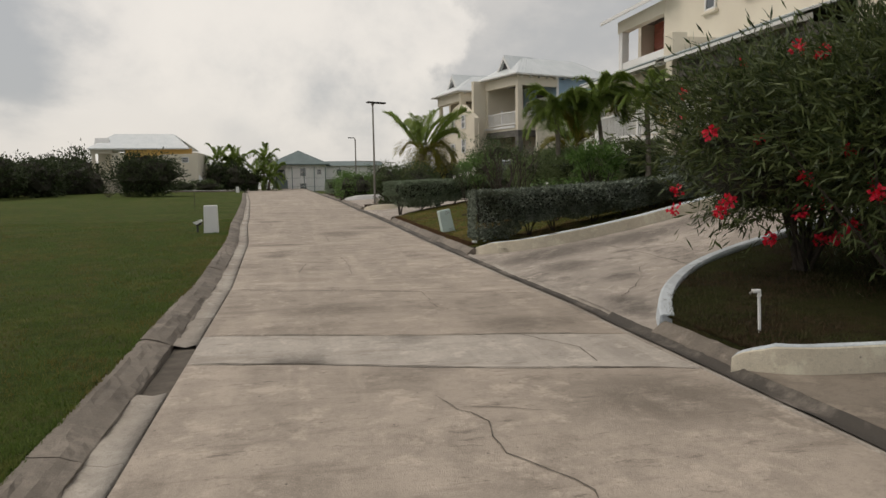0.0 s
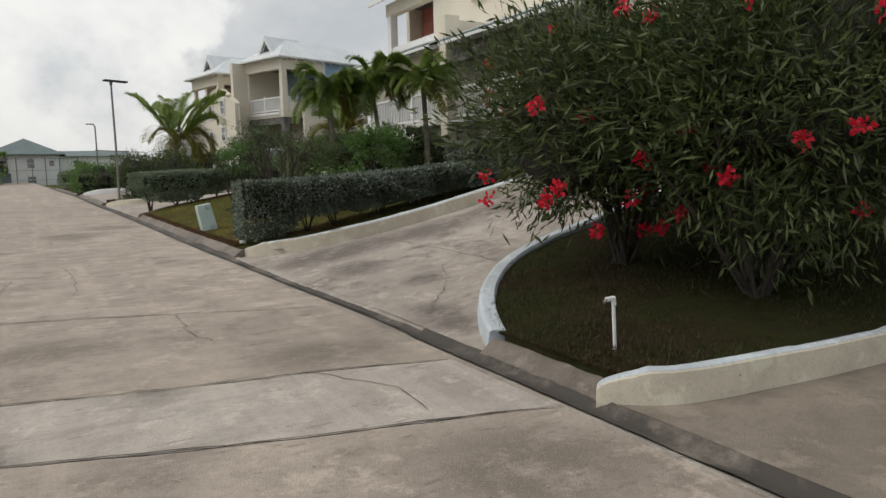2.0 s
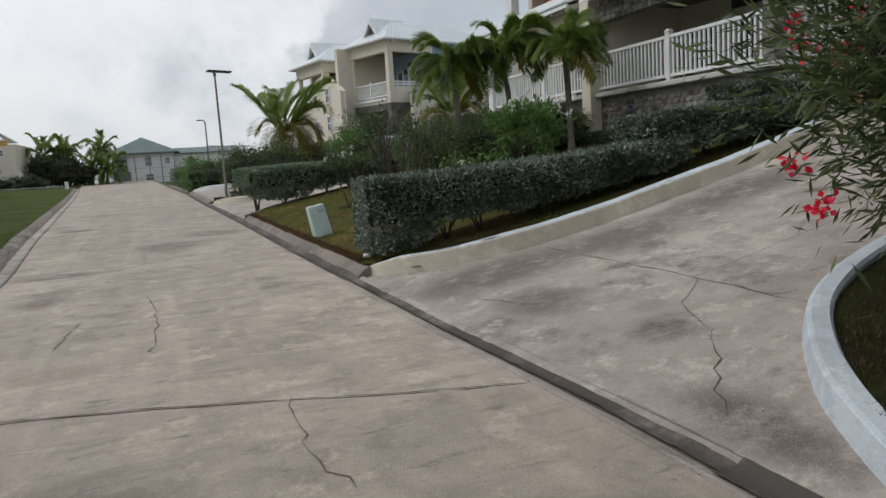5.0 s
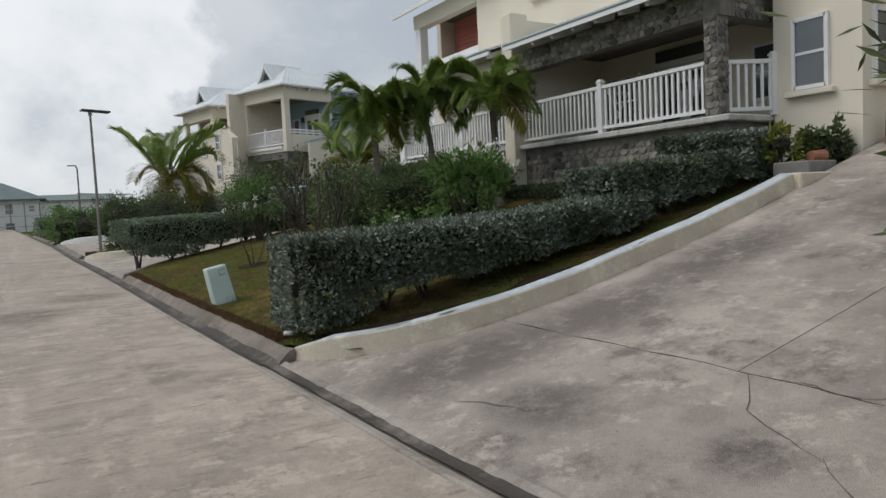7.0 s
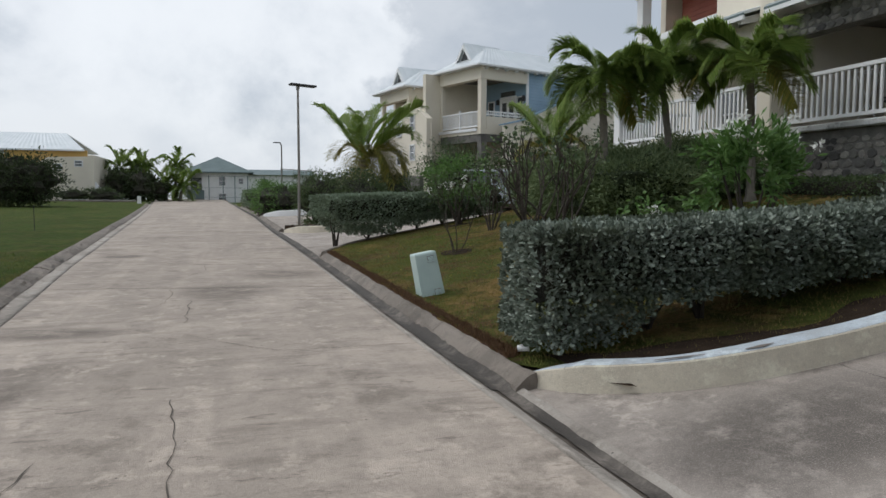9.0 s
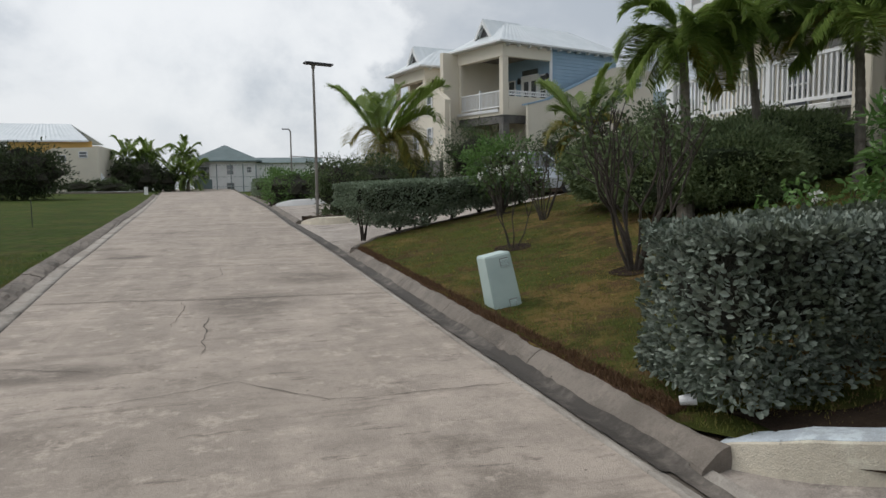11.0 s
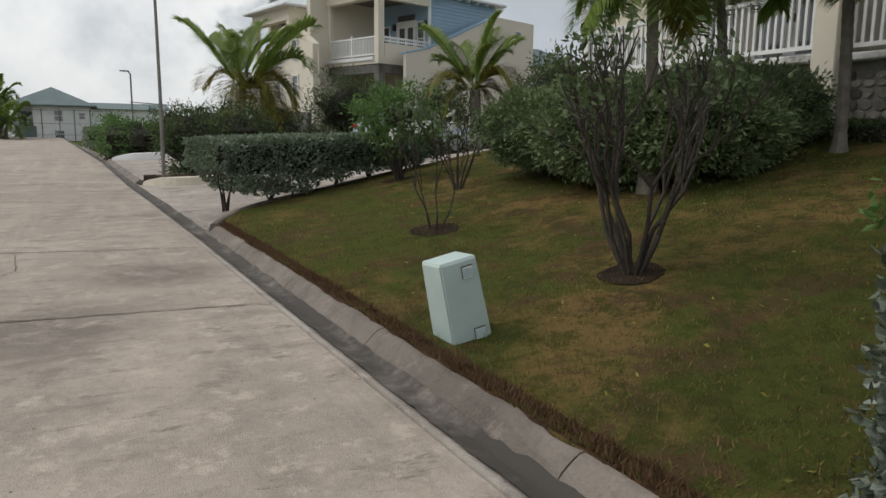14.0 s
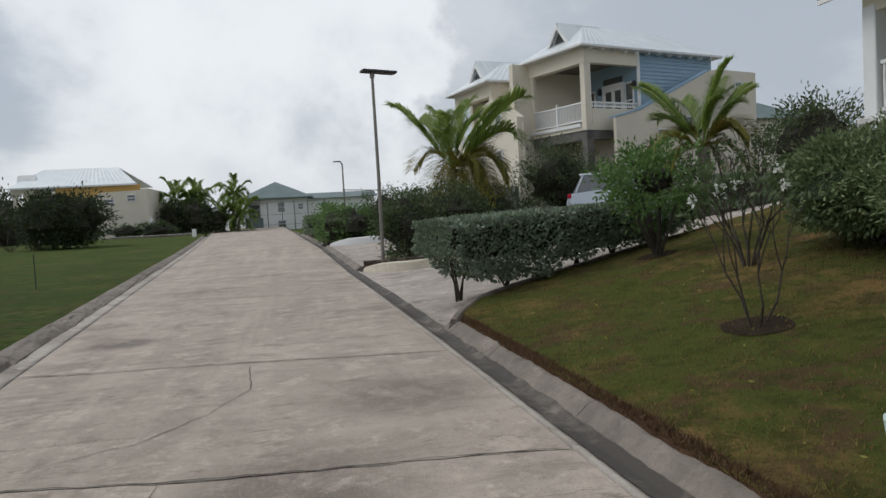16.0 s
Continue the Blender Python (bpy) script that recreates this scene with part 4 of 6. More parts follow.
ribbed_roof(((1.4, -9.6, 8.45), (1.4, 3.2, 8.45), (6, 3.2, 10), (6, -9.6, 10)), 0.3, H, "main_roof")


def villa_unit(m, siding, label, stair):
    """One balcony unit of the row of villas. Local x runs into the plot, y along the street."""
    v = thing("villa", label, "house", m, "row of villas")
    part("balcony_slab", bx(-0.05, -0.05, 4.55, 3.3, 4.7, 4.80), "cream", v)
    part("balcony_edge", bx(-0.12, 0.35, 4.70, -0.05, 4.7, 4.84), "white", v)
    part("stone_beam", bx(0.0, -0.02, 4.18, 0.4, 4.6, 4.55), "stone", v, "brown rubble stone band under the balcony")
    part("stone_return", bx(0.4, -0.02, 4.18, 2.2, 0.3, 4.55), "stone", v)
    part("lower_wall", bx(2.2, 0.0, 0.4, 9.9, 4.65, 4.55), "cream", v)
    part("lower_pier", bx(0.0, 0.0, 0.4, 0.4, 0.4, 4.18), "stone", v)
    part("corner_column", bx(-0.02, -0.02, 4.8, 0.36, 0.36, 7.25, 0.02), "cream", v)
    part("corner_column", bx(0.0, 4.42, 4.8, 0.24, 4.66, 7.25, 0.02), "cream", v)
    part("porch_beam", bx(-0.06, -0.06, 7.2, 0.36, 4.75, 7.82), "cream", v)
    part("porch_beam", bx(0.36, -0.06, 7.2, 3.3, 0.3, 7.82), "cream", v)
    part("porch_ceiling", bx(0.3, 0.3, 7.5, 3.35, 4.7, 7.56), "under", v)
    part("balcony_wall", bx(0.37, -0.02, 4.8, 3.28, 0.2, 5.42), "cream", v)
    part("back_wall", bx(3.3, 0.05, 4.8, 3.5, 4.66, 7.8), siding, v)
    part("party_wall", bx(-1.05 if stair else 0.9, 4.66, 0.4, 9.9, 5.0, 7.78), "cream", v)
    railing(v, 0.05, 0.36, 0.05, 4.42, 4.84, 0.85, 0.13, (0.5,))
    railing(v, 0.4, 0.09, 3.28, 0.09, 5.40, 0.3, 0.13, ())
    french_door(v, pose(3.29, 1.9, 4.84), 1.5, 1.75, True)
    window(v, pose(3.29, 0.62, 5.15), 0.55, 1.45, sill=False)
    window(v, pose(3.29, 3.75, 4.95), 0.6, 1.6, sill=False)
    for y in (2.95, 0.2):
        part("wall_lantern", prism([(-0.08, 0), (-0.1, 0.2), (0, 0.3), (0.1, 0.2), (0.08, 0)], "x", 3.14, 3.29), "dark", v).matrix_basis = pose(0, y, 6.35)
    side = part("side_wall", bx(3.5, 0.02, 4.6, 8.5, 0.25, 7.84), siding, v)
    if siding != "cream":
        board = part("siding_board", prism([(0.02, 0.0), (0.02, 0.16), (-0.015, 0.0)], "x", 3.3, 8.5), siding, v)
        board.matrix_basis = pose(0, 0, 4.8)
        for k in range(1, 19):
            again(board, pose(0, 0, 4.8 + 0.16 * k))
        part("corner_board", bx(3.26, -0.03, 4.6, 3.44, 0.04, 7.84), "white", v)
    # hip roof with a small gablet over the front
    lo, hi, e0, e1, f, b = 7.86, 9.15, -0.42, 5.1, -0.45, 8.95
    mid = (e0 + e1) / 2
    ribbed_roof(((f, e0, lo), (b, e0, lo), (b - 2.6, mid, hi), (f + 2.2, mid, hi)), 0.3, v, "roof")
    ribbed_roof(((f, e1, lo), (b, e1, lo), (b - 2.6, mid, hi), (f + 2.2, mid, hi)), 0.3, v, "roof")
    ribbed_roof(((f, e0, lo), (f, e1, lo), (f + 2.2, mid + 0.02, hi), (f + 2.2, mid - 0.02, hi)), 0.3, v, "roof")
    ribbed_roof(((b, e0, lo), (b, e1, lo), (b - 2.6, mid + 0.02, hi), (b - 2.6, mid - 0.02, hi)), 0.3, v, "roof")
    part("soffit", bx(f + 0.05, e0 + 0.05, lo - 0.1, b, e1 - 0.05, lo - 0.06), "white", v)
    part("fascia", bx(f - 0.03, e0, lo - 0.08, f + 0.03, e1, lo + 0.0), "white", v)
    part("fascia", bx(f, e0 - 0.03, lo - 0.08, b, e0 + 0.03, lo + 0.0), "white", v)
    tail = part("rafter_tail", bx(-0.03, e0 + 0.06, lo - 0.2, 0.03, -0.06, lo - 0.1), "white", v)
    tail.matrix_basis = pose(0.2, 0, 0)
    for k in range(1, 12):
        again(tail, pose(0.2 + 0.72 * k, 0, 0))
    g = part("gablet", prism([(mid - 0.85, 8.22), (mid + 0.85, 8.22), (mid, 9.1)], "x", 0.35, 2.6), "white", v, "white louvred roof gablet")
    part("gablet_louvre", prism([(mid - 0.42, 8.36), (mid + 0.42, 8.36), (mid, 8.82)], "x", 0.31, 0.36), "dark", g)
    for s in (-1, 1):
        part("bargeboard", prism([(mid + s * 1.05, 8.14), (mid, 9.12), (mid, 8.92), (mid + s * 0.82, 8.14)], "x", 0.16, 0.24), "white", g)
        ribbed_roof(((0.22, mid + s * 1.1, 8.12), (2.8, mid + s * 1.1, 8.12), (2.8, mid, 9.2), (0.22, mid, 9.2)), 0.3, g, "gablet_roof")
    if stair:
        part("stair_wall", prism([(0.9, 0.4), (0.9, 4.95), (2.4, 5.25), (7.1, 7.0), (7.7, 7.12), (10.7, 7.1), (10.7, 0.4)], "y", -1.1, -0.88), "cream", v, "cream stair wall with a raking top")
        part("stair_wall_end", bx(10.48, -0.88, 0.4, 10.7, 4.6, 7.1), "cream", v)
        part("raking_coping", prism([(0.85, 4.95), (2.4, 5.26), (7.1, 7.01), (7.1, 7.07), (2.4, 5.32), (0.85, 5.01)], "y", -1.13, -0.6), "blue", v)
        for x, z, w, h in ((3.75, 4.0, 0.5, 0.5), (9.3, 6.2, 0.5, 0.42), (5.6, 4.6, 0.45, 0.45), (3.8, 1.9, 0.5, 0.6)):
            window(v, pose(x, -1.1, z, 0, 0, 90), w, h, sill=False)
    return v


PHI = 11.0
villa_unit(pose(13.08, 40.74, 0, 0, 0, 18) @ Matrix.Diagonal((0.884, 0.746, 1, 1)), "blue", "cream villa unit with blue boarded wall and balcony", True)
villa_unit(pose(10.78, 45.85, -0.4, 0, 0, PHI) @ Matrix.Diagonal((1, 0.826, 1, 1)), "cream", "cream villa unit with open balcony", False)
W = thing("villa_wing", "cream stepped front wing between two balconies", "house", pose(12.65, 40.9, 0, 0, 0, PHI), "row of villas")
part("wing", prism([(2.4, 0.3), (2.4, 5.45), (2.95, 5.75), (4.2, 6.4), (4.7, 6.5), (5.6, 6.35), (6.2, 5.8), (6.6, 4.9), (7.4, 4.6), (8.6, 4.7), (8.6, 0.3)], "x", -1.25, -0.9), "cream", W)
for y, z in ((4.0, 4.95), (4.0, 3.4), (5.7, 4.75), (5.7, 3.2), (7.6, 2.6)):
    window(W, pose(-1.25, y, z), 0.5, 0.78, sill=False)
part("drain_pipe", tube([(-1.0, 2.33, 0.4), (-1.0, 2.33, 5.2)], 0.05, 0.05, 8), "cream", W)
part("entry_wall", bx(-2.2, 1.2, 0.3, -2.0, 3.4, 2.5), "stone", W, "brown stone garden wall")

# the far villa over the lawn, with its stair wall towards the road
F = thing("far_villa", "cream and ochre villa with a raking stair wall", "house", pose(-10.2, 78, 0))
part("stair_wall", prism([(-8.6, 0.3), (-8.6, 2.2), (-7.4, 2.5), (-3.6, 4.75), (0, 4.85), (0, 0.3)], "y", 0, 0.25), "cream", F)
part("wall", bx(-8.6, 0.9, 0.3, -0.02, 8, 5.0), "cream", F)
part("ochre_wall", bx(-7.2, 0.8, 2.6, -0.6, 0.92, 5.4), "yellow", F, "ochre painted upper wall")
part("end_wall", bx(-0.25, 0.25, 0.3, 0, 8, 4.84), "cream", F)
for x, z in ((-6.4, 2.65), (-4.6, 3.15), (-2.9, 3.65), (-1.2, 3.95)):
    window(F, pose(x, 0, z, 0, 0, 90), 0.62, 0.5, sill=False)
part("porch_column", bx(-10.5, 0.9, 0.3, -10.2, 1.2, 5.1), "cream", F)
part("porch_beam", bx(-10.6, 0.85, 4.9, -8.5, 1.1, 5.4), "cream", F)
ribbed_roof(((-10.8, 0.5, 5.45), (-0.8, 0.5, 5.45), (-2.9, 4.2, 7.15), (-8.9, 4.2, 7.15)), 0.4, F)
ribbed_roof(((-10.8, 8, 5.45), (-0.8, 8, 5.45), (-2.9, 4.2, 7.15), (-8.9, 4.2, 7.15)), 0.4, F)
ribbed_roof(((-10.8, 0.5, 5.45), (-10.8, 8, 5.45), (-8.9, 4.25, 7.15), (-8.9, 4.15, 7.15)), 0.4, F)
part("fascia", bx(-10.8, 0.46, 5.32, -0.8, 0.54, 5.46), "white", F)
for y in (2.2, 4.2):
    part("gablet", prism([(y - 0.6, 5.7), (y + 0.6, 5.7), (y, 6.6)], "x", -10.4, -9), "white", F)
part("porch_back", bx(-10.4, 3.0, 0.3, -8.6, 8, 5.2), "cream", F)
part("low_wall", prism([(-10.5, 0.3), (-10.5, 1.6), (-9.6, 2.9), (-9.0, 2.9), (-8.6, 2.4), (-8.6, 0.3)], "y", 0.2, 0.4), "cream", F)
part("garden_stair", prism([(0.2, 0.6), (0.2, 2.6), (1.3, 1.0), (1.3, 0.6)], "y", -0.6, -0.35), "white", F)

# the hip-roofed house at the end of the road
P = thing("end_house", "white house with a grey-green hip roof", "house", pose(0, 90, 0))
part("wall", bx(-1.2, 0.3, 0.5, 3.5, 8, 3.95), "white", P)
part("porch_back", bx(-3.0, 2.2, 0.5, -1.2, 8, 3.95), "white", P)
part("side_wing", bx(3.5, 0.8, 0.5, 10.5, 8, 3.75), "white", P)
bm = bmesh.new()
for a in ((-3.6, -0.3, 4.0), (4.0, -0.3, 4.0), (4.0, 8.4, 4.0), (-3.6, 8.4, 4.0), (0.2, 3.8, 5.85), (0.2, 4.3, 5.85)):
    bm.verts.new(a)
bm.verts.ensure_lookup_table()
for f in ((0, 1, 4), (1, 2, 5, 4), (2, 3, 5), (3, 0, 4, 5), (3, 2, 1, 0)):
    bm.faces.new([bm.verts[i] for i in f])
part("roof", bm, "green_roof", P)
part("wing_roof", prism([(0.3, 3.75), (8.4, 3.75), (8.4, 4.1), (4.3, 4.45)], "x", 3.6, 10.9), "green_roof", P)
part("eave", bx(-3.65, -0.35, 3.88, 4.05, 8.45, 4.0), "green_roof", P)
for x in (-2.9, -1.3):
    part("porch_post", bx(x - 0.1, 0.2, 0.5, x + 0.1, 0.4, 3.9), "white", P)
part("porch_rail", bx(-3.0, 0.15, 1.0, -1.2, 0.25, 2.0), "green_roof", P)
part("porch_floor", bx(-3.1, 0.1, 0.4, -1.2, 2.3, 1.0), "block", P)
for x, z, w, h in ((0.7, 2.5, 0.7, 1.0), (2.7, 2.7, 0.5, 0.6), (0.7, 0.9, 0.8, 0.7), (5.2, 2.6, 0.6, 0.7)):
    window(P, pose(x, 0.3 if x < 3.5 else 0.8, z, 0, 0, 90), w, h, sill=False)
window(P, pose(-2.1, 2.2, 1.5, 0, 0, 90), 1.2, 1.9, sill=False)

N = thing("hill_house", "cream house with green roof up the hill", "house", pose(37, 62, 0))
part("wall", bx(-3.5, 0, 0.8, 3.5, 6, 7.3), "cream", N)
bm = bmesh.new()
for a in ((-4, -0.5, 7.3), (4, -0.5, 7.3), (4, 6.5, 7.3), (-4, 6.5, 7.3), (-1.2, 3, 9.1), (1.2, 3, 9.1)):
    bm.verts.new(a)
bm.verts.ensure_lookup_table()
for f in ((0, 1, 5, 4), (1, 2, 5), (2, 3, 4, 5), (3, 0, 4), (3, 2, 1, 0)):
    bm.faces.new([bm.verts[i] for i in f])
part("roof", bm, "green_roof", N)
window(N, pose(-1.5, 0, 5.4, 0, 0, 90), 0.8, 1.0, sill=False)

fence = thing("mesh_fence", "tall green post and wire fence", "fence", pose(0, 86, 0.9))
post = part("post", tube([(0, 0, -0.3), (0, 0, 2.6)], 0.05, 0.05, 6), "green_roof", fence)
for k, x in enumerate((-5.5, -3.8, -2.2, -0.6, 0.8, 2.0, 3.3, 5)):
    if k:
        again(post, pose(x, 0, 0))
    else:
        post.matrix_basis = pose(x, 0, 0)
for z in (0.3, 1.3, 2.5):
    part("wire", bx(-5.5, -0.015, z, 5, 0.015, z + 0.03), "green_roof", fence)


# ---- planting ----
def hedge(name, label, line, half, low, high, leaf, size, count, seed, group="", stems=8, material_core="core", bulge=0.2, rounded=True):
    """A clipped hedge along a line of (x, y): leafy shell over a hull in painted inner shade, standing on bare stems.
    """
    rng = np.random.default_rng(seed)
    t = thing(name, label, "hedge", None, group)
    seg = [math.hypot(b[0] - a[0], b[1] - a[1]) for a, b in zip(line, line[1:])]
    total = sum(seg)

    def along(s):
        d = s * total
        for (a, b), ln in zip(zip(line, line[1:]), seg):
            if d <= ln or ln == seg[-1] and (a, b) == (line[-2], line[-1]):
                u = min(d / ln, 1.0)
                return a[0] + (b[0] - a[0]) * u, a[1] + (b[1] - a[1]) * u, (b[0] - a[0]) / ln, (b[1] - a[1]) / ln
            d -= ln
    places, ways = [], []
    for k in range(count):
        s = rng.uniform(-0.055, 1.04)
        x, y, dx, dy = along(min(max(s, 0), 1))
        lo, hi = low(min(max(s, 0), 1)), high(min(max(s, 0), 1))
        a = rng.uniform(0, 1)
        if a < 0.40:
            q, h, nx, nz = rng.uniform(-1, 1), 1.0, 0.0, 1.0
        elif a < 0.88:
            q, h, nz = rng.choice((-1, 1)), rng.uniform(0, 1), 0.25
            nx = q
        else:
            q, h, nx, nz = rng.uniform(-1, 1), rng.uniform(0, 0.25), 0.0, -0.3
        depth = abs(rng.normal()) * 0.06 - 0.02 * (rng.uniform() < 0.25)
        wob = 1 + bulge * noise.noise((x * 2.2 + q, y * 2.2, h * 2.5 + seed))
        ext = 0.0
        if (s < 0.0 or s > 1.0) and a >= 0.4:
            q = rng.uniform(-1, 1); nx = 0.0
        if s < 0 or s > 1:
            ext = (-0.04 if s < 0 else 0.04)
        r = half * wob * (1 - 0.10 * h ** 6) - depth
        ragged = 0.30 * max(0.0, noise.noise((x * 1.7, y * 1.7, 7 + seed)) + 0.05) * (1 - h)
        z = lo + ragged + (hi - lo - ragged) * h * (1 + 0.25 * (wob - 1)) - (depth - 0.045 * noise.noise((x * 2.6, y * 2.6, 1.0 + q)) if h == 1.0 else 0)
        places.append((x - dy * r * q + dx * ext, y + dx * r * q + dy * ext, z))
        w = np.array((-dy * nx + dx * ext * 20, dx * nx + dy * ext * 20, nz)) + rng.normal(size=3) * 0.55
        ways.append(w)
    leaf_mesh("foliage", np.array(places), np.array(ways), size[0], size[1], leaf, t, "", rng, 0.35, rounded)
    # solid hull behind the leaves, its dark colour standing for inner shade
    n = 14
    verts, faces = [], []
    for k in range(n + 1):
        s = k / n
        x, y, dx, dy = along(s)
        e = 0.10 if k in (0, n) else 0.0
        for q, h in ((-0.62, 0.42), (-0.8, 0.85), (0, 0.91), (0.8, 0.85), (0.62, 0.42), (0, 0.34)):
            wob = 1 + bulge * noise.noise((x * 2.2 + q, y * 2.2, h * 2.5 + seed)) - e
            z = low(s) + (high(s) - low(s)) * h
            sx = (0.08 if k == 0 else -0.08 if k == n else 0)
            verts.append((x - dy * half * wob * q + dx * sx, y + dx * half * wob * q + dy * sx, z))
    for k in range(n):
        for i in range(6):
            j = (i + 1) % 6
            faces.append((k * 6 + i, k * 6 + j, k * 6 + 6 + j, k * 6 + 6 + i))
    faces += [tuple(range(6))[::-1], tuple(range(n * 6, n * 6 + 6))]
    raw("inner_growth", verts, faces, material_core, t, "dark filler hull coloured as the shade inside the foliage", True)
    for k in range(stems):
        x, y, dx, dy = along((k + 0.5) / stems + rng.uniform(-0.02, 0.02))
        bm = bmesh.new()
        z0 = land_z(x, y) - 0.05
        top = low((k + 0.5) / stems) + 0.25
        for b in range(int(rng.integers(4, 7))):
            ang, sp = rng.uniform(0, math.tau), rng.uniform(0.12, 0.38)
            px, py = x + rng.normal() * 0.03, y + rng.normal() * 0.03
            tube([(px, py, z0), (px + math.cos(ang) * sp * 0.35, py + math.sin(ang) * sp * 0.35, z0 + (top - z0) * 0.45), (px + math.cos(ang) * sp, py + math.sin(ang) * sp, top)], 0.018, 0.009, 5, bm)
        part("stem", bm, "bark", t)
    return t


def shrub(name, label, category, centre, radii, leaf, size, count, seed, stems=6, core=0.62, base=None, group="", clump=0.35, inner=0.55, core_material="core"):
    """A loose shrub: stems from its foot and leaves gathered on many twig ends inside an uneven crown."""
    rng = np.random.default_rng(seed)
    t = thing(name, label, category, None, group)
    c, r = np.array(centre), np.array(radii)
    ends = []
    m = max(14, count // 55)
    while len(ends) < m:
        d = rng.normal(size=3); d /= np.linalg.norm(d)
        u = rng.uniform(inner, 1.0) * (1 + clump * noise.noise(Vector(d * 2.1) + Vector((seed, 0, 0))))
        ends.append(c + d * r * u)
    ends = np.array(ends)
    pick = rng.integers(0, m, count)
    spot = ends[pick] + rng.normal(size=(count, 3)) * (r * (0.13 if inner < 0.8 else 0.09))
    way = (spot - c) / r + rng.normal(size=(count, 3)) * 0.7 + np.array((0, 0, 0.25))
    leaf_mesh("foliage", spot, way, size[0], size[1], leaf, t, "", rng)
    foot = base if base is not None else (c[0], c[1], land_z(c[0], c[1]) - 0.05)
    for k in range(stems):
        e = ends[int(rng.integers(0, m))]
        while e[2] < c[2] - 0.2 * r[2]:
            e = ends[int(rng.integers(0, m))]
        mid = np.array(foot) * 0.5 + e * 0.5 + np.array((0, 0, 0.05)) + rng.normal(size=3) * 0.06 * r.max()
        part("stem", tube([np.array(foot) + rng.normal(size=3) * (0.04, 0.04, 0), mid, e], 0.022, 0.006, 5), "bark", t)
    # lumpy filler ball in the crown, coloured as shade between the twigs
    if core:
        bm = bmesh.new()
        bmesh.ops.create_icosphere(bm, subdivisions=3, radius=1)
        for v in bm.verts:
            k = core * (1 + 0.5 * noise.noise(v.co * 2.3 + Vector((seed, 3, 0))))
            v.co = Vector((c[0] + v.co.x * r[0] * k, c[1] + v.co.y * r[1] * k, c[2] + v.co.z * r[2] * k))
        part("inner_growth", bm, core_material, t, "dark filler hull coloured as the shade inside the foliage")
    return t


def frond_mesh(length, droop, leaflet, seed, upright=0.5, pairs=34, width=0.045):
    """A feather frond that starts at the origin and runs out along +x."""
    rng = np.random.default_rng(seed)
    verts, faces = [], []
    spine = []
    for k in range(13):
        u = k / 12
        spine.append((length * (u - 0.18 * droop * u ** 2.2), 0.0, length * (upright * u - droop * 0.85 * u ** 2.1)))
    sp = np.array(spine)

    def at(u):
        f = u * 12
        i = min(int(f), 11)
        return sp[i] + (sp[i + 1] - sp[i]) * (f - i), sp[i + 1] - sp[i]
    for i in range(12):
        w0, w1 = 0.028 * (1 - i / 13), 0.028 * (1 - (i + 1) / 13)
        b = len(verts)
        verts += [tuple(sp[i] + (0, w0, 0)), tuple(sp[i] - (0, w0, 0)), tuple(sp[i] - (0, 0, w0)), tuple(sp[i + 1] + (0, w1, 0)), tuple(sp[i + 1] - (0, w1, 0)), tuple(sp[i + 1] - (0, 0, w1))]
        faces += [(b, b + 1, b + 4, b + 3), (b + 1, b + 2, b + 5, b + 4), (b + 2, b, b + 3, b + 5)]
    for k in range(pairs):
        u = 0.16 + 0.83 * (k + rng.uniform(-0.2, 0.2)) / pairs
        p, d = at(min(max(u, 0), 1))
        d = d / np.linalg.norm(d)
        ln = leaflet * (0.45 + 0.9 * math.sin(math.pi * min(1, u * 0.93 + 0.04)) ** 0.8) * rng.uniform(0.85, 1.1)
        for s in (-1, 1):
            out = np.array((d[0] * 0.75, s * 0.8, d[2] * 0.75 + 0.32 + rng.normal() * 0.12))
            out /= np.linalg.norm(out)
            a, m2, e = p, p + out * ln * 0.5, p + out * ln * 0.93 - np.array((0, 0, ln * rng.uniform(0.08, 0.34)))
            w = width * rng.uniform(0.8, 1.1) * 0.5
            side = np.cross(out, (0, 0, 1.0)); side /= np.linalg.norm(side) + 1e-6
            b = len(verts)
            verts += [tuple(a + side * w * 0.6), tuple(a - side * w * 0.6), tuple(m2 - side * w), tuple(m2 + side * w), tuple(e)]
            faces += [(b, b + 1, b + 2, b + 3), (b + 3, b + 2, b + 4)]
    return verts, faces


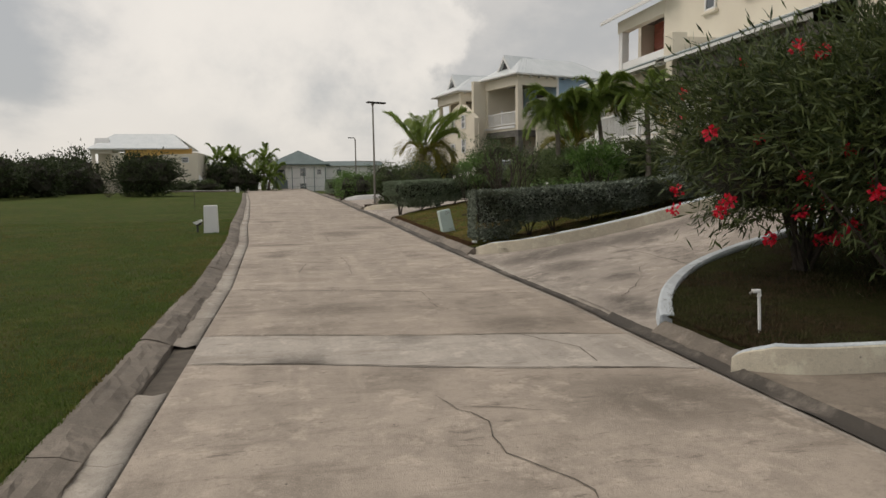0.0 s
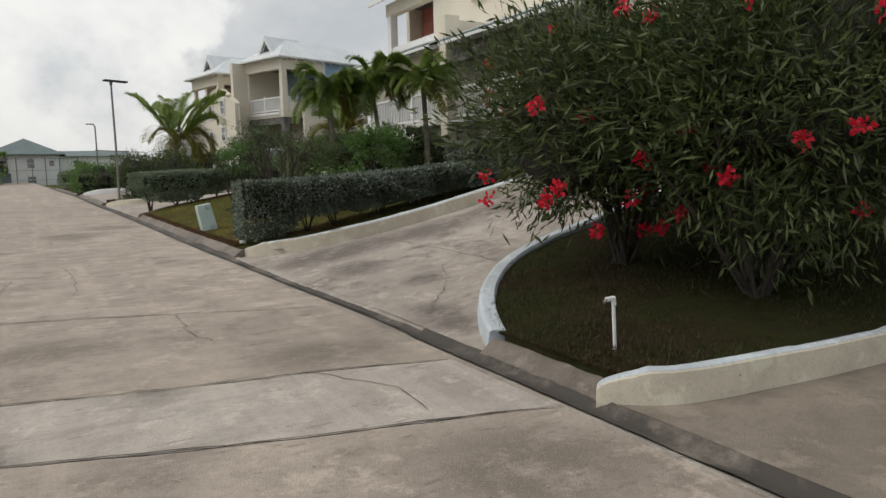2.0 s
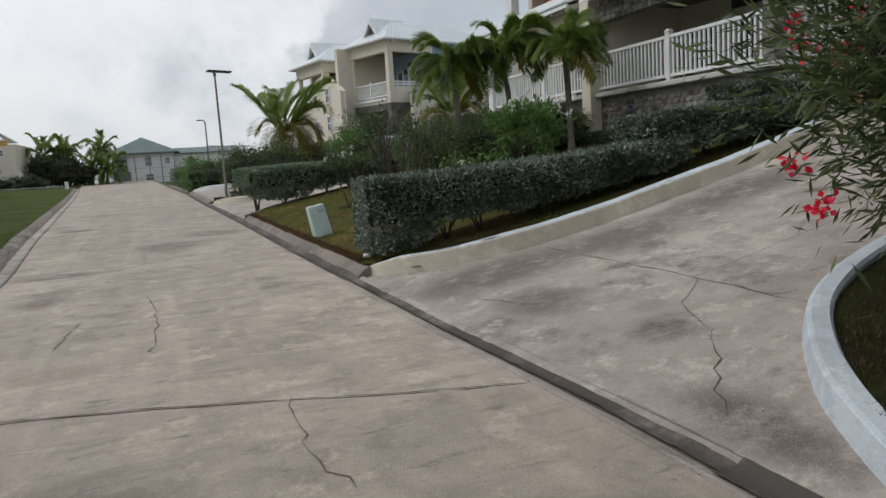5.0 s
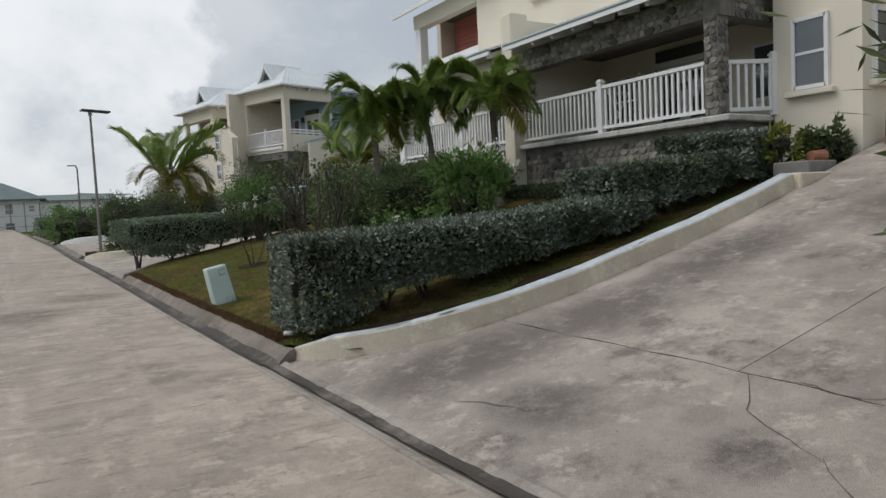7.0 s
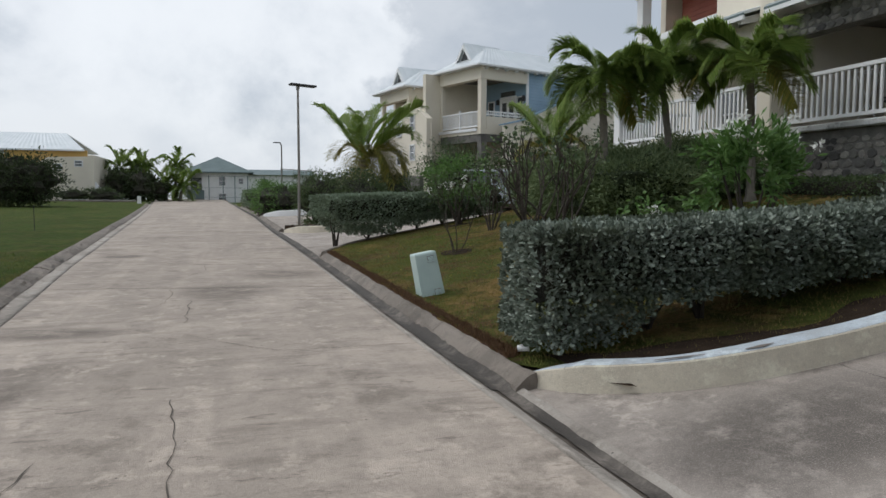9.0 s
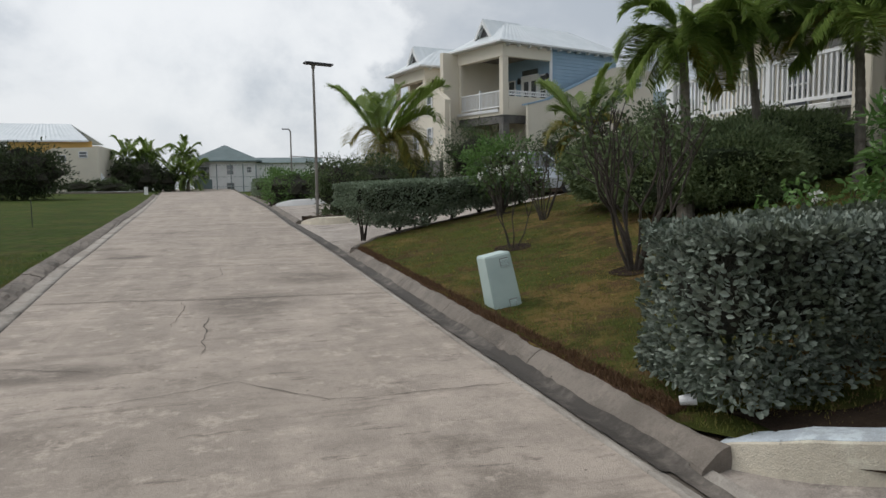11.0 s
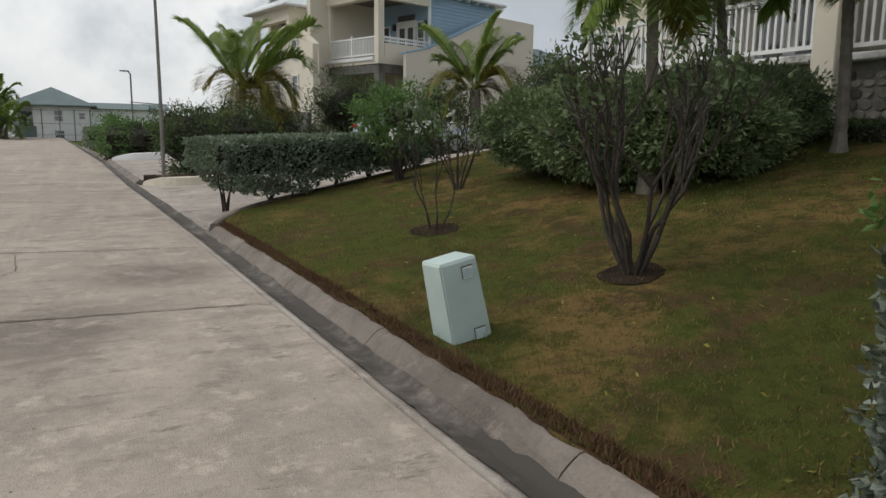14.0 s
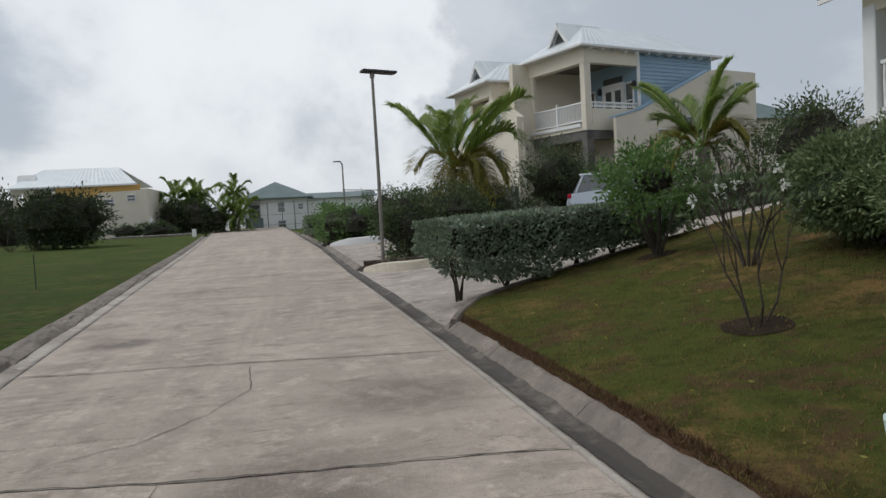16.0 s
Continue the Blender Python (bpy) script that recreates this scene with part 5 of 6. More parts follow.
def palm(label, foot, top, fronds, length, leaflet, seed, group="", lean=(0, 0), trunk=(0.11, 0.08), droop=(0.6, 1.1), dry=2, shaft=True, wind=0.0, pairs=34, width=0.045, rise_by=(1.3, 0.95, 0.6, 0.25)):
    rng = np.random.default_rng(seed)
    t = thing("palm_tree", label, "palm", pose(*foot), group)
    h = top - foot[2]
    pts = [(lean[0] * u * u, lean[1] * u * u, h * u - (0.1 if u == 0 else 0)) for u in [k / 10 for k in range(11)]]
    bm = bmesh.new()
    ring = []
    for k in range(29):
        u = k / 28
        r = trunk[0] + (trunk[1] - trunk[0]) * u ** 0.5 + (0.006 if k % 2 else -0.002) + (0.05 * max(0, 0.12 - u) / 0.12)
        ring.append([bm.verts.new((lean[0] * u * u + r * math.cos(a * math.tau / 9), lean[1] * u * u + r * math.sin(a * math.tau / 9), h * u - (0.12 if k == 0 else 0))) for a in range(9)])
    for a, b in zip(ring, ring[1:]):
        for k in range(9):
            bm.faces.new((a[k], a[(k + 1) % 9], b[(k + 1) % 9], b[k]))
    part("trunk", bm, "palm_bark", t)
    tip = Vector((lean[0], lean[1], h))
    if shaft:
        part("crown_shaft", tube([tip - Vector((0, 0, 0.12)), tip + Vector((0, 0, 0.12)), tip + Vector((0, 0, 0.4))], trunk[1] * 1.15, 0.04, 9), "palm_leaf", t, "smooth green crown shaft")
    kinds = []
    for k, up in enumerate(rise_by):
        v, f = frond_mesh(length, droop[0] + (droop[1] - droop[0]) * rng.uniform(), leaflet, seed * 10 + k, up, pairs, width)
        kinds.append((v, f))
    made = {}
    for k in range(fronds):
        kind = min(3, int(4 * k / fronds))
        mat = "palm_dry" if k >= fronds - dry else "palm_leaf"
        ang = k * 137.5 + rng.uniform(-12, 12)
        if wind:
            ang = wind + (((ang - wind + 180) % 360) - 180) * 0.72
        m = Matrix.Translation(tip + Vector((0, 0, 0.22 if shaft else 0.0))) @ pose(0, 0, 0, rng.uniform(-22, 22), rng.uniform(-14, 18), ang) @ Matrix.Diagonal((*[rng.uniform(0.8, 1.12)] * 3, 1))
        if (kind, mat) not in made:
            v, f = kinds[kind]
            made[kind, mat] = raw("frond", v, f, mat, t)
            made[kind, mat].matrix_basis = m
        else:
            again(made[kind, mat], m)
    return t


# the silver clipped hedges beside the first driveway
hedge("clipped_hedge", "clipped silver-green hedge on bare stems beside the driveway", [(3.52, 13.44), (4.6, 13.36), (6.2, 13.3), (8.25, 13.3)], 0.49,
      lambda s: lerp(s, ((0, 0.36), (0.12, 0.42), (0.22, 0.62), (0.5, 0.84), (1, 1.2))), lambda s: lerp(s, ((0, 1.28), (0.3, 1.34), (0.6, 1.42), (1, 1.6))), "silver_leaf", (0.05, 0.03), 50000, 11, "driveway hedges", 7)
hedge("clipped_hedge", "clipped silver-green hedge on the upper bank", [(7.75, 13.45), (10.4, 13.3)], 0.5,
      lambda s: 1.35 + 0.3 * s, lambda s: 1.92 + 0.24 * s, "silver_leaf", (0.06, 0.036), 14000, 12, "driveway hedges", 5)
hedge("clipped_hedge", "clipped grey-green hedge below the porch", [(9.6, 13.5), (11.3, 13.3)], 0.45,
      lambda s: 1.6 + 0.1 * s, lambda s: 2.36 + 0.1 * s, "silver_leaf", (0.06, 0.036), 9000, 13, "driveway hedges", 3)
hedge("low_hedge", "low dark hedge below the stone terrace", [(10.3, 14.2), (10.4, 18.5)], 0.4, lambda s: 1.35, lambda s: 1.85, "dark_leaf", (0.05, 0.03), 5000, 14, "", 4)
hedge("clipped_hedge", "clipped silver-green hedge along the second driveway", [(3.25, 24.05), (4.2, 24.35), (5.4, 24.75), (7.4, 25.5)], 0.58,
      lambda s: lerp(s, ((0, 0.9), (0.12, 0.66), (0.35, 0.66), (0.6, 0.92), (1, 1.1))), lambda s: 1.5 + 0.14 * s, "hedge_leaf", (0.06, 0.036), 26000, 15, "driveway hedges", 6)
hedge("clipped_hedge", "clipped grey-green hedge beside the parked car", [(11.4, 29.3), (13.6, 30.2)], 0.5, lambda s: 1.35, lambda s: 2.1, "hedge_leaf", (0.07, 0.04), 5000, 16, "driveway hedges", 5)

# spreading juniper mass on the bank
for k, (c, r) in enumerate((((7.4, 20.9, 1.7), (0.8, 1.0, 0.5)), ((8.2, 20.3, 1.8), (1.3, 1.2, 0.62)), ((9.6, 19.6, 2.0), (1.2, 1.1, 0.62)), ((7.6, 19.5, 1.66), (1.1, 0.9, 0.55)), ((8.0, 18.7, 1.75), (1.0, 0.8, 0.55)))):
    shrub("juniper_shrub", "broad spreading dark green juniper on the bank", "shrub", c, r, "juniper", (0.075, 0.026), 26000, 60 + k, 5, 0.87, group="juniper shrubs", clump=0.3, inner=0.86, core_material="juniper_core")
plumeria = shrub("flowering_shrub", "fresh green shrub with white blossoms", "shrub", (6.5, 14.4, 1.85), (0.55, 0.42, 0.52), "green_leaf", (0.13, 0.04), 1500, 70, 11, 0.0)
rng = np.random.default_rng(71)
for k in range(13):
    p = np.array((6.5 + rng.uniform(-0.55, 0.6), 14.4 + rng.uniform(-0.35, 0.3), 2.28 + rng.uniform(-0.2, 0.1)))
    spot = p + rng.normal(size=(18, 3)) * 0.018
    leaf_mesh("blossom", spot, (spot - p) + rng.normal(size=(18, 3)) * 0.012, 0.05, 0.042, "petal_white", plumeria, "cluster of white blossoms", rng)

# oleanders
for k, (c, r, foot, n) in enumerate((((5.6, 6.85, 1.92), (1.6, 1.2, 1.0), (5.6, 6.85), 21000), ((6.4, 5.5, 2.1), (1.9, 1.3, 1.25), (5.6, 5.35), 34000), ((8.2, 6.5, 2.4), (1.7, 1.6, 1.2), (8.0, 6.4), 16000))):
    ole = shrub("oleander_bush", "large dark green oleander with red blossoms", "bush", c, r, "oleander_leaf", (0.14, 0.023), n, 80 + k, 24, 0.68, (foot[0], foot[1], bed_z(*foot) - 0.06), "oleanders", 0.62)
    rng = np.random.default_rng(90 + k)
    for j in range(24 if k == 0 else 18):
        d = rng.normal(size=3) * (1, 1, 0.9); d[0] = -abs(d[0]) * 0.6; d[1] *= 1.2; d[2] = d[2] * 0.7 + 0.1; d /= np.linalg.norm(d)
        p = np.array(c) + d * np.array(r) * rng.uniform(1.02, 1.2)
        n2 = int(rng.integers(18, 42))
        spot = p + rng.normal(size=(n2, 3)) * 0.022
        leaf_mesh("blossom", spot, (spot - p) + rng.normal(size=(n2, 3)) * 0.02, 0.05, 0.045, "petal_red", ole, "cluster of red oleander petals", rng)

# the three feather palms before the porch
FEATHER = dict(pairs=120, width=0.024, droop=(0.8, 1.1), rise_by=(1.2, 0.9, 0.55, 0.15))
palm("short feather palm with a ringed grey trunk", (7.3, 18.8, 1.1), 3.3, 22, 1.05, 0.36, 21, "porch palms", (-0.05, 0.05), (0.085, 0.06), dry=1, **FEATHER)
palm("slim feather palm leaning over the porch rail", (8.75, 19.05, 1.35), 3.55, 22, 0.95, 0.34, 22, "porch palms", (-0.2, 0.05), (0.075, 0.055), dry=1, **FEATHER)
palm("feather palm with some yellowed fronds by the pier", (9.62, 18.05, 1.4), 3.55, 24, 1.12, 0.38, 23, "porch palms", (-0.06, 0.05), (0.08, 0.06), dry=3, **FEATHER)
# coconut palms
COCONUT = dict(pairs=120, width=0.03, droop=(1.0, 1.5), rise_by=(2.2, 1.6, 0.95, 0.4), shaft=False)
palm("windblown coconut palm with yellowing fronds", (6.35, 36.3, 0.7), 2.95, 26, 2.2, 0.72, 24, "coconut palms", (0.1, 0), (0.22, 0.17), dry=13, wind=15, **COCONUT)
palm("young coconut palm beside the villa wall", (13.8, 33.8, 1.2), 3.15, 22, 1.75, 0.66, 25, "coconut palms", (-0.1, 0), (0.24, 0.17), dry=10, wind=40, **COCONUT)
for k, (x, y, z) in enumerate(((-9.0, 84, 3.9), (-7.6, 85, 3.7), (-6.8, 84, 4.0), (-3.9, 86, 4.2), (-4.6, 83, 2.3), (-3.2, 82, 2.0))):
    palm("dark windblown palm at the end of the road", (x, y, 0.9), z, 20, 1.8, 0.6, 30 + k, "far palms", (0.2, 0), (0.2, 0.14), (1.1, 1.5), 0, False, 0, 26, 0.14, (2.0, 1.4, 0.9, 0.4))

# ---- shrubs and trees along the way ----
def bare_shrub(name, label, foot, height, spread, seed, limbs=9, leaves=0, leaf="dark_leaf", blooms=0, thick=0.015):
    """A leafless or thinly leaved shrub: forking limbs from one foot."""
    rng = np.random.default_rng(seed)
    t = thing(name, label, "shrub")
    ends = []

    def grow(bm, p, d, ln, r, depth):
        q = p + d * ln * 0.5 + Vector(rng.normal(size=3)) * ln * 0.05
        e = q + (d + Vector(rng.normal(size=3)) * 0.16).normalized() * ln * 0.5
        tube([p, q, e], r, r * 0.72, 5, bm)
        if depth == 0:
            ends.append(np.array(e))
            return
        for k in range(2 if depth > 1 else int(rng.integers(2, 4))):
            nd = (d + Vector(rng.normal(size=3)) * 0.3 + Vector((0, 0, 0.22))).normalized()
            grow(bm, e, nd, ln * rng.uniform(0.55, 0.8), r * 0.68, depth - 1)
    f = Vector((foot[0], foot[1], land_z(foot[0], foot[1]) - 0.04))
    for k in range(limbs):
        a = k * math.tau / limbs + rng.uniform(-0.3, 0.3)
        d = Vector((math.cos(a) * spread, math.sin(a) * spread, 1)).normalized()
        bm = bmesh.new()
        grow(bm, f + Vector((math.cos(a) * 0.05, math.sin(a) * 0.05, 0)), d, height * 0.42, thick, 3)
        part("limb", bm, "bark", t)
    ends = np.array(ends)
    if leaves:
        spot = ends[rng.integers(0, len(ends), leaves)] + rng.normal(size=(leaves, 3)) * 0.07
        leaf_mesh("foliage", spot, rng.normal(size=(leaves, 3)) + (0, 0, 0.4), 0.075, 0.04, leaf, t, "", rng)
    for k in range(blooms):
        p = ends[int(rng.integers(0, len(ends)))] + rng.normal(size=3) * 0.06
        spot = p + rng.normal(size=(22, 3)) * 0.014
        leaf_mesh("blossom", spot, (spot - p) + rng.normal(size=(22, 3)) * 0.01, 0.036, 0.036, "petal_white", t, "white rose blossom", rng)
    return t


bare_shrub("bare_shrub", "nearly leafless dark-stemmed shrub on the bank", (5.2, 16.72), 1.72, 0.4, 5, 13, 520, "dark_leaf", 0, 0.021)
bare_shrub("rose_bush", "thin rose bush with a few white blossoms", (4.95, 19.58), 1.2, 0.24, 6, 4, 300, "dark_leaf", 7, 0.011)
bare_shrub("bare_shrub", "thin dark shrub behind the junipers", (6.35, 21.6), 1.3, 0.4, 7, 8, 140)
bare_shrub("rose_bush", "small shrub with white blossoms by the hedge", (5.6, 14.6), 0.9, 0.5, 8, 5, 300, "green_leaf", 4)
for x, y in ((5.2, 16.72), (4.95, 19.58), (6.28, 23.5)):
    bm = bmesh.new()
    bmesh.ops.create_circle(bm, cap_ends=True, segments=18, radius=0.27)
    for v in bm.verts:
        r = 1 + 0.25 * noise.noise((v.co.x * 4 + x, v.co.y * 4, y))
        px, py = x + v.co.x * r, y + v.co.y * r
        v.co = Vector((px, py, land_z(px, py) + 0.03 * noise.noise((px * 0.9, py * 0.9, 2)) + 0.008))
    tagged(part("planting_hole", bm, "soil"), "dark bare soil ring round a shrub", "soil", "", "structure")
shrub("green_shrub", "bright green rounded shrub beside the hedge", "shrub", (6.28, 23.5, 1.92), (0.78, 0.7, 0.55), "green_leaf", (0.085, 0.035), 3000, 101, 12, 0.3)
shrub("dark_shrub", "dark shrub in the hedge line", "shrub", (7.6, 25.6, 1.55), (0.8, 0.7, 0.55), "dark_leaf", (0.08, 0.035), 2500, 102, 6, 0.6)
shrub("broad_bush", "broad leafy green bush before the villa", "bush", (11.4, 39.4, 2.5), (1.9, 1.0, 1.4), "dark_leaf", (0.13, 0.045), 5200, 103, 8, 0.6)
shrub("broad_bush", "loose leafy bush by the villa wall", "bush", (15.0, 39.0, 2.6), (1.5, 1.0, 1.2), "dark_leaf", (0.13, 0.045), 3600, 104, 8, 0.5)
shrub("small_tree", "dark leafy tree behind the junipers", "tree", (14.6, 30.2, 2.9), (1.5, 1.3, 1.3), "dark_leaf", (0.12, 0.045), 4200, 105, 8, 0.55)
shrub("small_tree", "dark leafy shrub near the young palm", "tree", (16.2, 32.5, 2.9), (1.3, 1.3, 1.2), "dark_leaf", (0.12, 0.045), 2600, 106, 8, 0.5)
for k, (c, r, leaf) in enumerate((((4.4, 33.2, 1.3), (0.9, 0.8, 0.95), "dark_leaf"), ((5.8, 34.0, 1.45), (1.1, 0.9, 0.95), "dark_leaf"), ((7.3, 35.2, 1.4), (1.1, 1.0, 0.75), "dark_leaf"),
                                    ((3.7, 44.6, 1.25), (1.3, 1.4, 0.95), "green_leaf"), ((5.6, 45.0, 1.5), (1.5, 1.4, 1.2), "dark_leaf"),
                                    ((7.6, 45.4, 1.7), (1.5, 1.4, 1.2), "dark_leaf"), ((3.6, 47.5, 1.3), (1.3, 1.6, 0.95), "green_leaf"), ((9.5, 44.0, 1.8), (1.3, 1.4, 1.1), "dark_leaf"))):
    shrub("garden_bush", "dense garden bush in the bed beside the road", "bush", c, r, leaf, (0.11, 0.045), 3600, 110 + k, 6, 0.72, group="roadside bushes", inner=0.74)
hedge("clipped_hedge", "low clipped hedge by the far kerb", [(2.75, 53.0), (3.4, 58.0)], 0.7, lambda s: 0.75, lambda s: 1.75, "hedge_leaf", (0.12, 0.06), 2600, 17, "driveway hedges", 3)
for k, (x, y) in enumerate(((11.0, 12.75), (11.5, 12.6), (11.95, 12.5))):
    shrub("croton", "yellow and dark croton in the corner bed", "shrub", (x, y, 2.22), (0.3, 0.28, 0.32), "yellow_leaf" if k == 0 else "dark_leaf", (0.11, 0.05), 420, 120 + k, 4, 0.4, group="corner crotons")

# across the lawn and at the road's end
shrub("windblown_tree", "dark windblown tree leaning over the lawn edge", "tree", (-11.7, 60, 2.35), (2.6, 2.0, 1.75), "far_leaf", (0.24, 0.09), 9000, 130, 10, 0.78, (-13.4, 60, 0.5))
bare_shrub("dead_shrub", "bare grey windblown shrub at the lawn edge", (-14.6, 60), 3.2, 0.9, 131, 12, 0)
for k, (x, w) in enumerate(((-11.4, 1.3), (-9.0, 1.5))):
    shrub("clipped_bush", "rounded clipped bush before the far villa", "bush", (x, 75.5, 1.4), (w, 0.8, 0.55 + 0.1 * k), "dark_leaf", (0.14, 0.06), 2400, 132 + k, 3, 0.8)
for k, (x, y) in enumerate(((-26.5, 60), (-23.4, 61), (-25.5, 67), (-21.8, 66), (-23.2, 72), (-20.6, 75), (-28.5, 70))):
    shrub("tree", "dense dark windswept tree at the lawn edge", "tree", (x, y, 2.1 + 0.35 * math.sin(k * 2.1)), (2.3, 2.0, 1.9), "far_leaf", (0.3, 0.12), 3600, 170 + k, 5, 0.78, (x, y, 0.1), "tree line")
for k in range(11):
    x, y = -50 + k * 2.7, 88 + 5 * math.sin(k * 1.7)
    shrub("tree", "dark windswept tree behind the lawn", "tree", (x, y, 2.5 + 0.4 * math.sin(k * 2.3)), (3.0, 2.2, 3.0), "far_leaf", (0.34, 0.15), 3000, 140 + k, 5, 0.7, (x, y, 0.2), "tree line")
for k, (x, y, s) in enumerate(((-8.6, 81.5, 1.7), (-6.9, 81, 1.6), (-5.6, 82, 1.1), (-10.4, 88, 1.9))):
    shrub("tree", "dark foliage at the end of the road", "tree", (x, y, 1.4 + s * 0.5), (1.5, 1.2, s), "far_leaf", (0.3, 0.12), 2000, 160 + k, 4, 0.75, (x, y, 0.6), "road end trees")

# ---- street things ----
lamp = thing("street_lamp", "tall grey street lamp with flat solar head", "street lamp", pose(3.41, 31.03, 0.42), "street lamps")
part("pole", tube([(0, 0, 0), (0.01, 0, 2.2), (0.0, 0, 4.5)], 0.048, 0.034, 10), "steel", lamp)
part("base_plate", bx(-0.14, -0.14, 0.12, 0.14, 0.14, 0.15), "steel", lamp)
head = part("lamp_head", bx(-0.42, -0.14, 4.53, 0.42, 0.14, 4.59, 0.015), "dark", lamp, "flat dark lamp head")
head.matrix_basis = pose(0, 0, 0, 0, 2, 12)
part("bracket", bx(-0.05, -0.05, 4.42, 0.05, 0.05, 4.54), "steel", lamp)
lamp2 = thing("street_lamp", "slim far street lamp with bent arm", "street lamp", pose(5.7, 70, 0.7), "street lamps")
part("pole", tube([(0, 0, 0), (0, 0, 5.0), (-0.12, 0, 5.25)], 0.07, 0.05, 8), "steel", lamp2)
part("lamp_head", bx(-0.7, -0.12, 5.2, -0.1, 0.12, 5.28, 0.02), "dark", lamp2)
court = thing("court_fence", "slim metal rail fence above the bushes", "fence", pose(0, 65, 0.6))
part("top_rail", tube([(5.2, 0, 2.95), (9.0, 0, 2.75)], 0.03, 0.03, 6), "steel", court)
for x in (5.3, 7.2, 9.0):
    part("post", tube([(x, 0, 0), (x, 0, 2.95 - (x - 5.2) * 0.05)], 0.03, 0.03, 6), "steel", court)

PLANTER = ((2.92, 30.95), (3.3, 30.3), (4.0, 29.95), (4.9, 29.9), (5.6, 30.2))
wall_along("lamp_planter", PLANTER, lambda x, y: road_z(y) - 0.02 + 0.05 * max(0, x - 3), 0.2, 0.16, ("cream_kerb", "cream_kerb"), "low curved white planter wall round the lamp")
bm = prism([(2.98, 30.98), (3.35, 30.42), (4.0, 30.08), (4.9, 30.02), (5.6, 30.3), (5.6, 31.6), (3.0, 31.6)], "z", 0.3, 0.56)
tagged(part("planter_soil", bm, "soil"), "dry soil and cut stems in the planter", "soil", "", "structure")
rng = np.random.default_rng(77)
for k in range(9):
    p = Vector((3.25 + rng.uniform(0, 0.7), 30.5 + rng.uniform(0, 0.6), 0.56))
    tagged(part("cut_branch", tube([p, p + Vector((rng.uniform(-0.3, 0.3), rng.uniform(-0.2, 0.2), rng.uniform(0.03, 0.16)))], 0.012, 0.008, 5), "wood"), "pale cut branch lying in the planter", "branch", "cut branches")
STONE_EDGE = ((2.85, 43.3), (3.6, 42.6), (5.0, 42.3), (6.4, 42.5))
wall_along("stone_edging", STONE_EDGE, lambda x, y: road_z(y) + 0.05 * max(0, x - 3), 0.3, 0.3, ("white", "white"), "whitewashed stone edging of a garden bed")


def vent(parent, m, w=0.085, h=0.085):
    v = part("vent", bx(-w / 2, -0.008, -h / 2, w / 2, 0.0, h / 2), "steel", parent, "louvred vent plate")
    v.matrix_basis = m
    s = part("slat", prism([(-0.016, -0.008), (-0.004, 0.008), (0.0, 0.006), (-0.006, -0.008)], "x", -w * 0.46, w * 0.46), "box_green", v)
    s.matrix_basis = pose(0, 0, -h * 0.36)
    for k in range(1, 5):
        again(s, pose(0, 0, -h * 0.36 + k * h * 0.18))


def service_box(label, m, w=0.29, d=0.27, h=0.6, material="box_green"):
    b = thing("service_box", label, "utility box", m, "service boxes")
    bm = bmesh.new()
    vs = []
    for z, k in ((-0.1, 1.05), (h - 0.02, 0.94), (h, 0.86)):
        vs.append([bm.verts.new((sx * w / 2 * k, sy * d / 2 * k, z)) for sx, sy in ((-1, -1), (1, -1), (1, 1), (-1, 1))])
    for a, c in zip(vs, vs[1:]):
        for i in range(4):
            bm.faces.new((a[i], a[(i + 1) % 4], c[(i + 1) % 4], c[i]))
    bm.faces.new(vs[2]); bm.faces.new(vs[0][::-1])
    bmesh.ops.bevel(bm, geom=[e for e in bm.edges if abs(e.verts[0].co.z - e.verts[1].co.z) > 0.2], offset=0.012, segments=2, affect="EDGES")
    part("casing", bm, material, b)
    if material == "box_green":
        vent(b, pose(0.05, -d / 2 * 0.955, h * 0.85, 2))
        vent(b, pose(0.06, -d / 2 * 1.03, h * 0.16, 2))
    return b


service_box("leaning pale green service box with louvred vents", pose(3.66, 16.62, 0.25, -3, -11, 0) @ pose(0, 0, 0, 0, 0, 2))
service_box("white service box at the lawn edge", pose(-2.07, 18.9, 0.27, 0, 0, 4), 0.35, 0.33, 0.72, "white")
spot = thing("garden_spotlight", "small dark garden spotlight with pale hood", "light", pose(-2.42, 19.0, 0.28))
part("stake", tube([(0, 0, -0.05), (0, 0, 0.25)], 0.03, 0.025, 8), "dark", spot)
part("hood", prism([(-0.12, 0.28), (0.1, 0.36), (0.12, 0.3), (-0.02, 0.22)], "y", -0.07, 0.07), "white", spot)
part("lamp_body", bx(-0.06, -0.06, 0.2, 0.1, 0.06, 0.3, 0.02), "dark", spot)
stake = tagged(part("marker_stake", tube([(-4.2, 31.5, 0.3), (-4.2, 31.5, 1.2)], 0.012, 0.012, 6), "dark"), "thin dark marker stake in the lawn", "stake")

riser = thing("sprinkler_riser", "white plastic sprinkler riser in the bed", "sprinkler", pose(3.84, 5.15, 0.2))
part("pipe", tube([(0.02, 0, -0.05), (0.0, 0, 0.36)], 0.013, 0.013, 8), "white", riser)
part("elbow", tube([(0.005, 0, 0.33), (0.0, 0, 0.375), (-0.06, 0, 0.372)], 0.019, 0.018, 8), "white", riser)
part("nozzle", tube([(-0.05, 0, 0.372), (-0.085, 0, 0.355)], 0.012, 0.01, 8), "steel", riser)
cup = thing("paper_cup", "crumpled white paper cup on the kerb corner", "litter", pose(3.46, 13.42, 0.32, 80, 10, 60))
part("cup", tube([(0, 0, 0), (0, 0, 0.09)], 0.026, 0.036, 12), "white", cup)

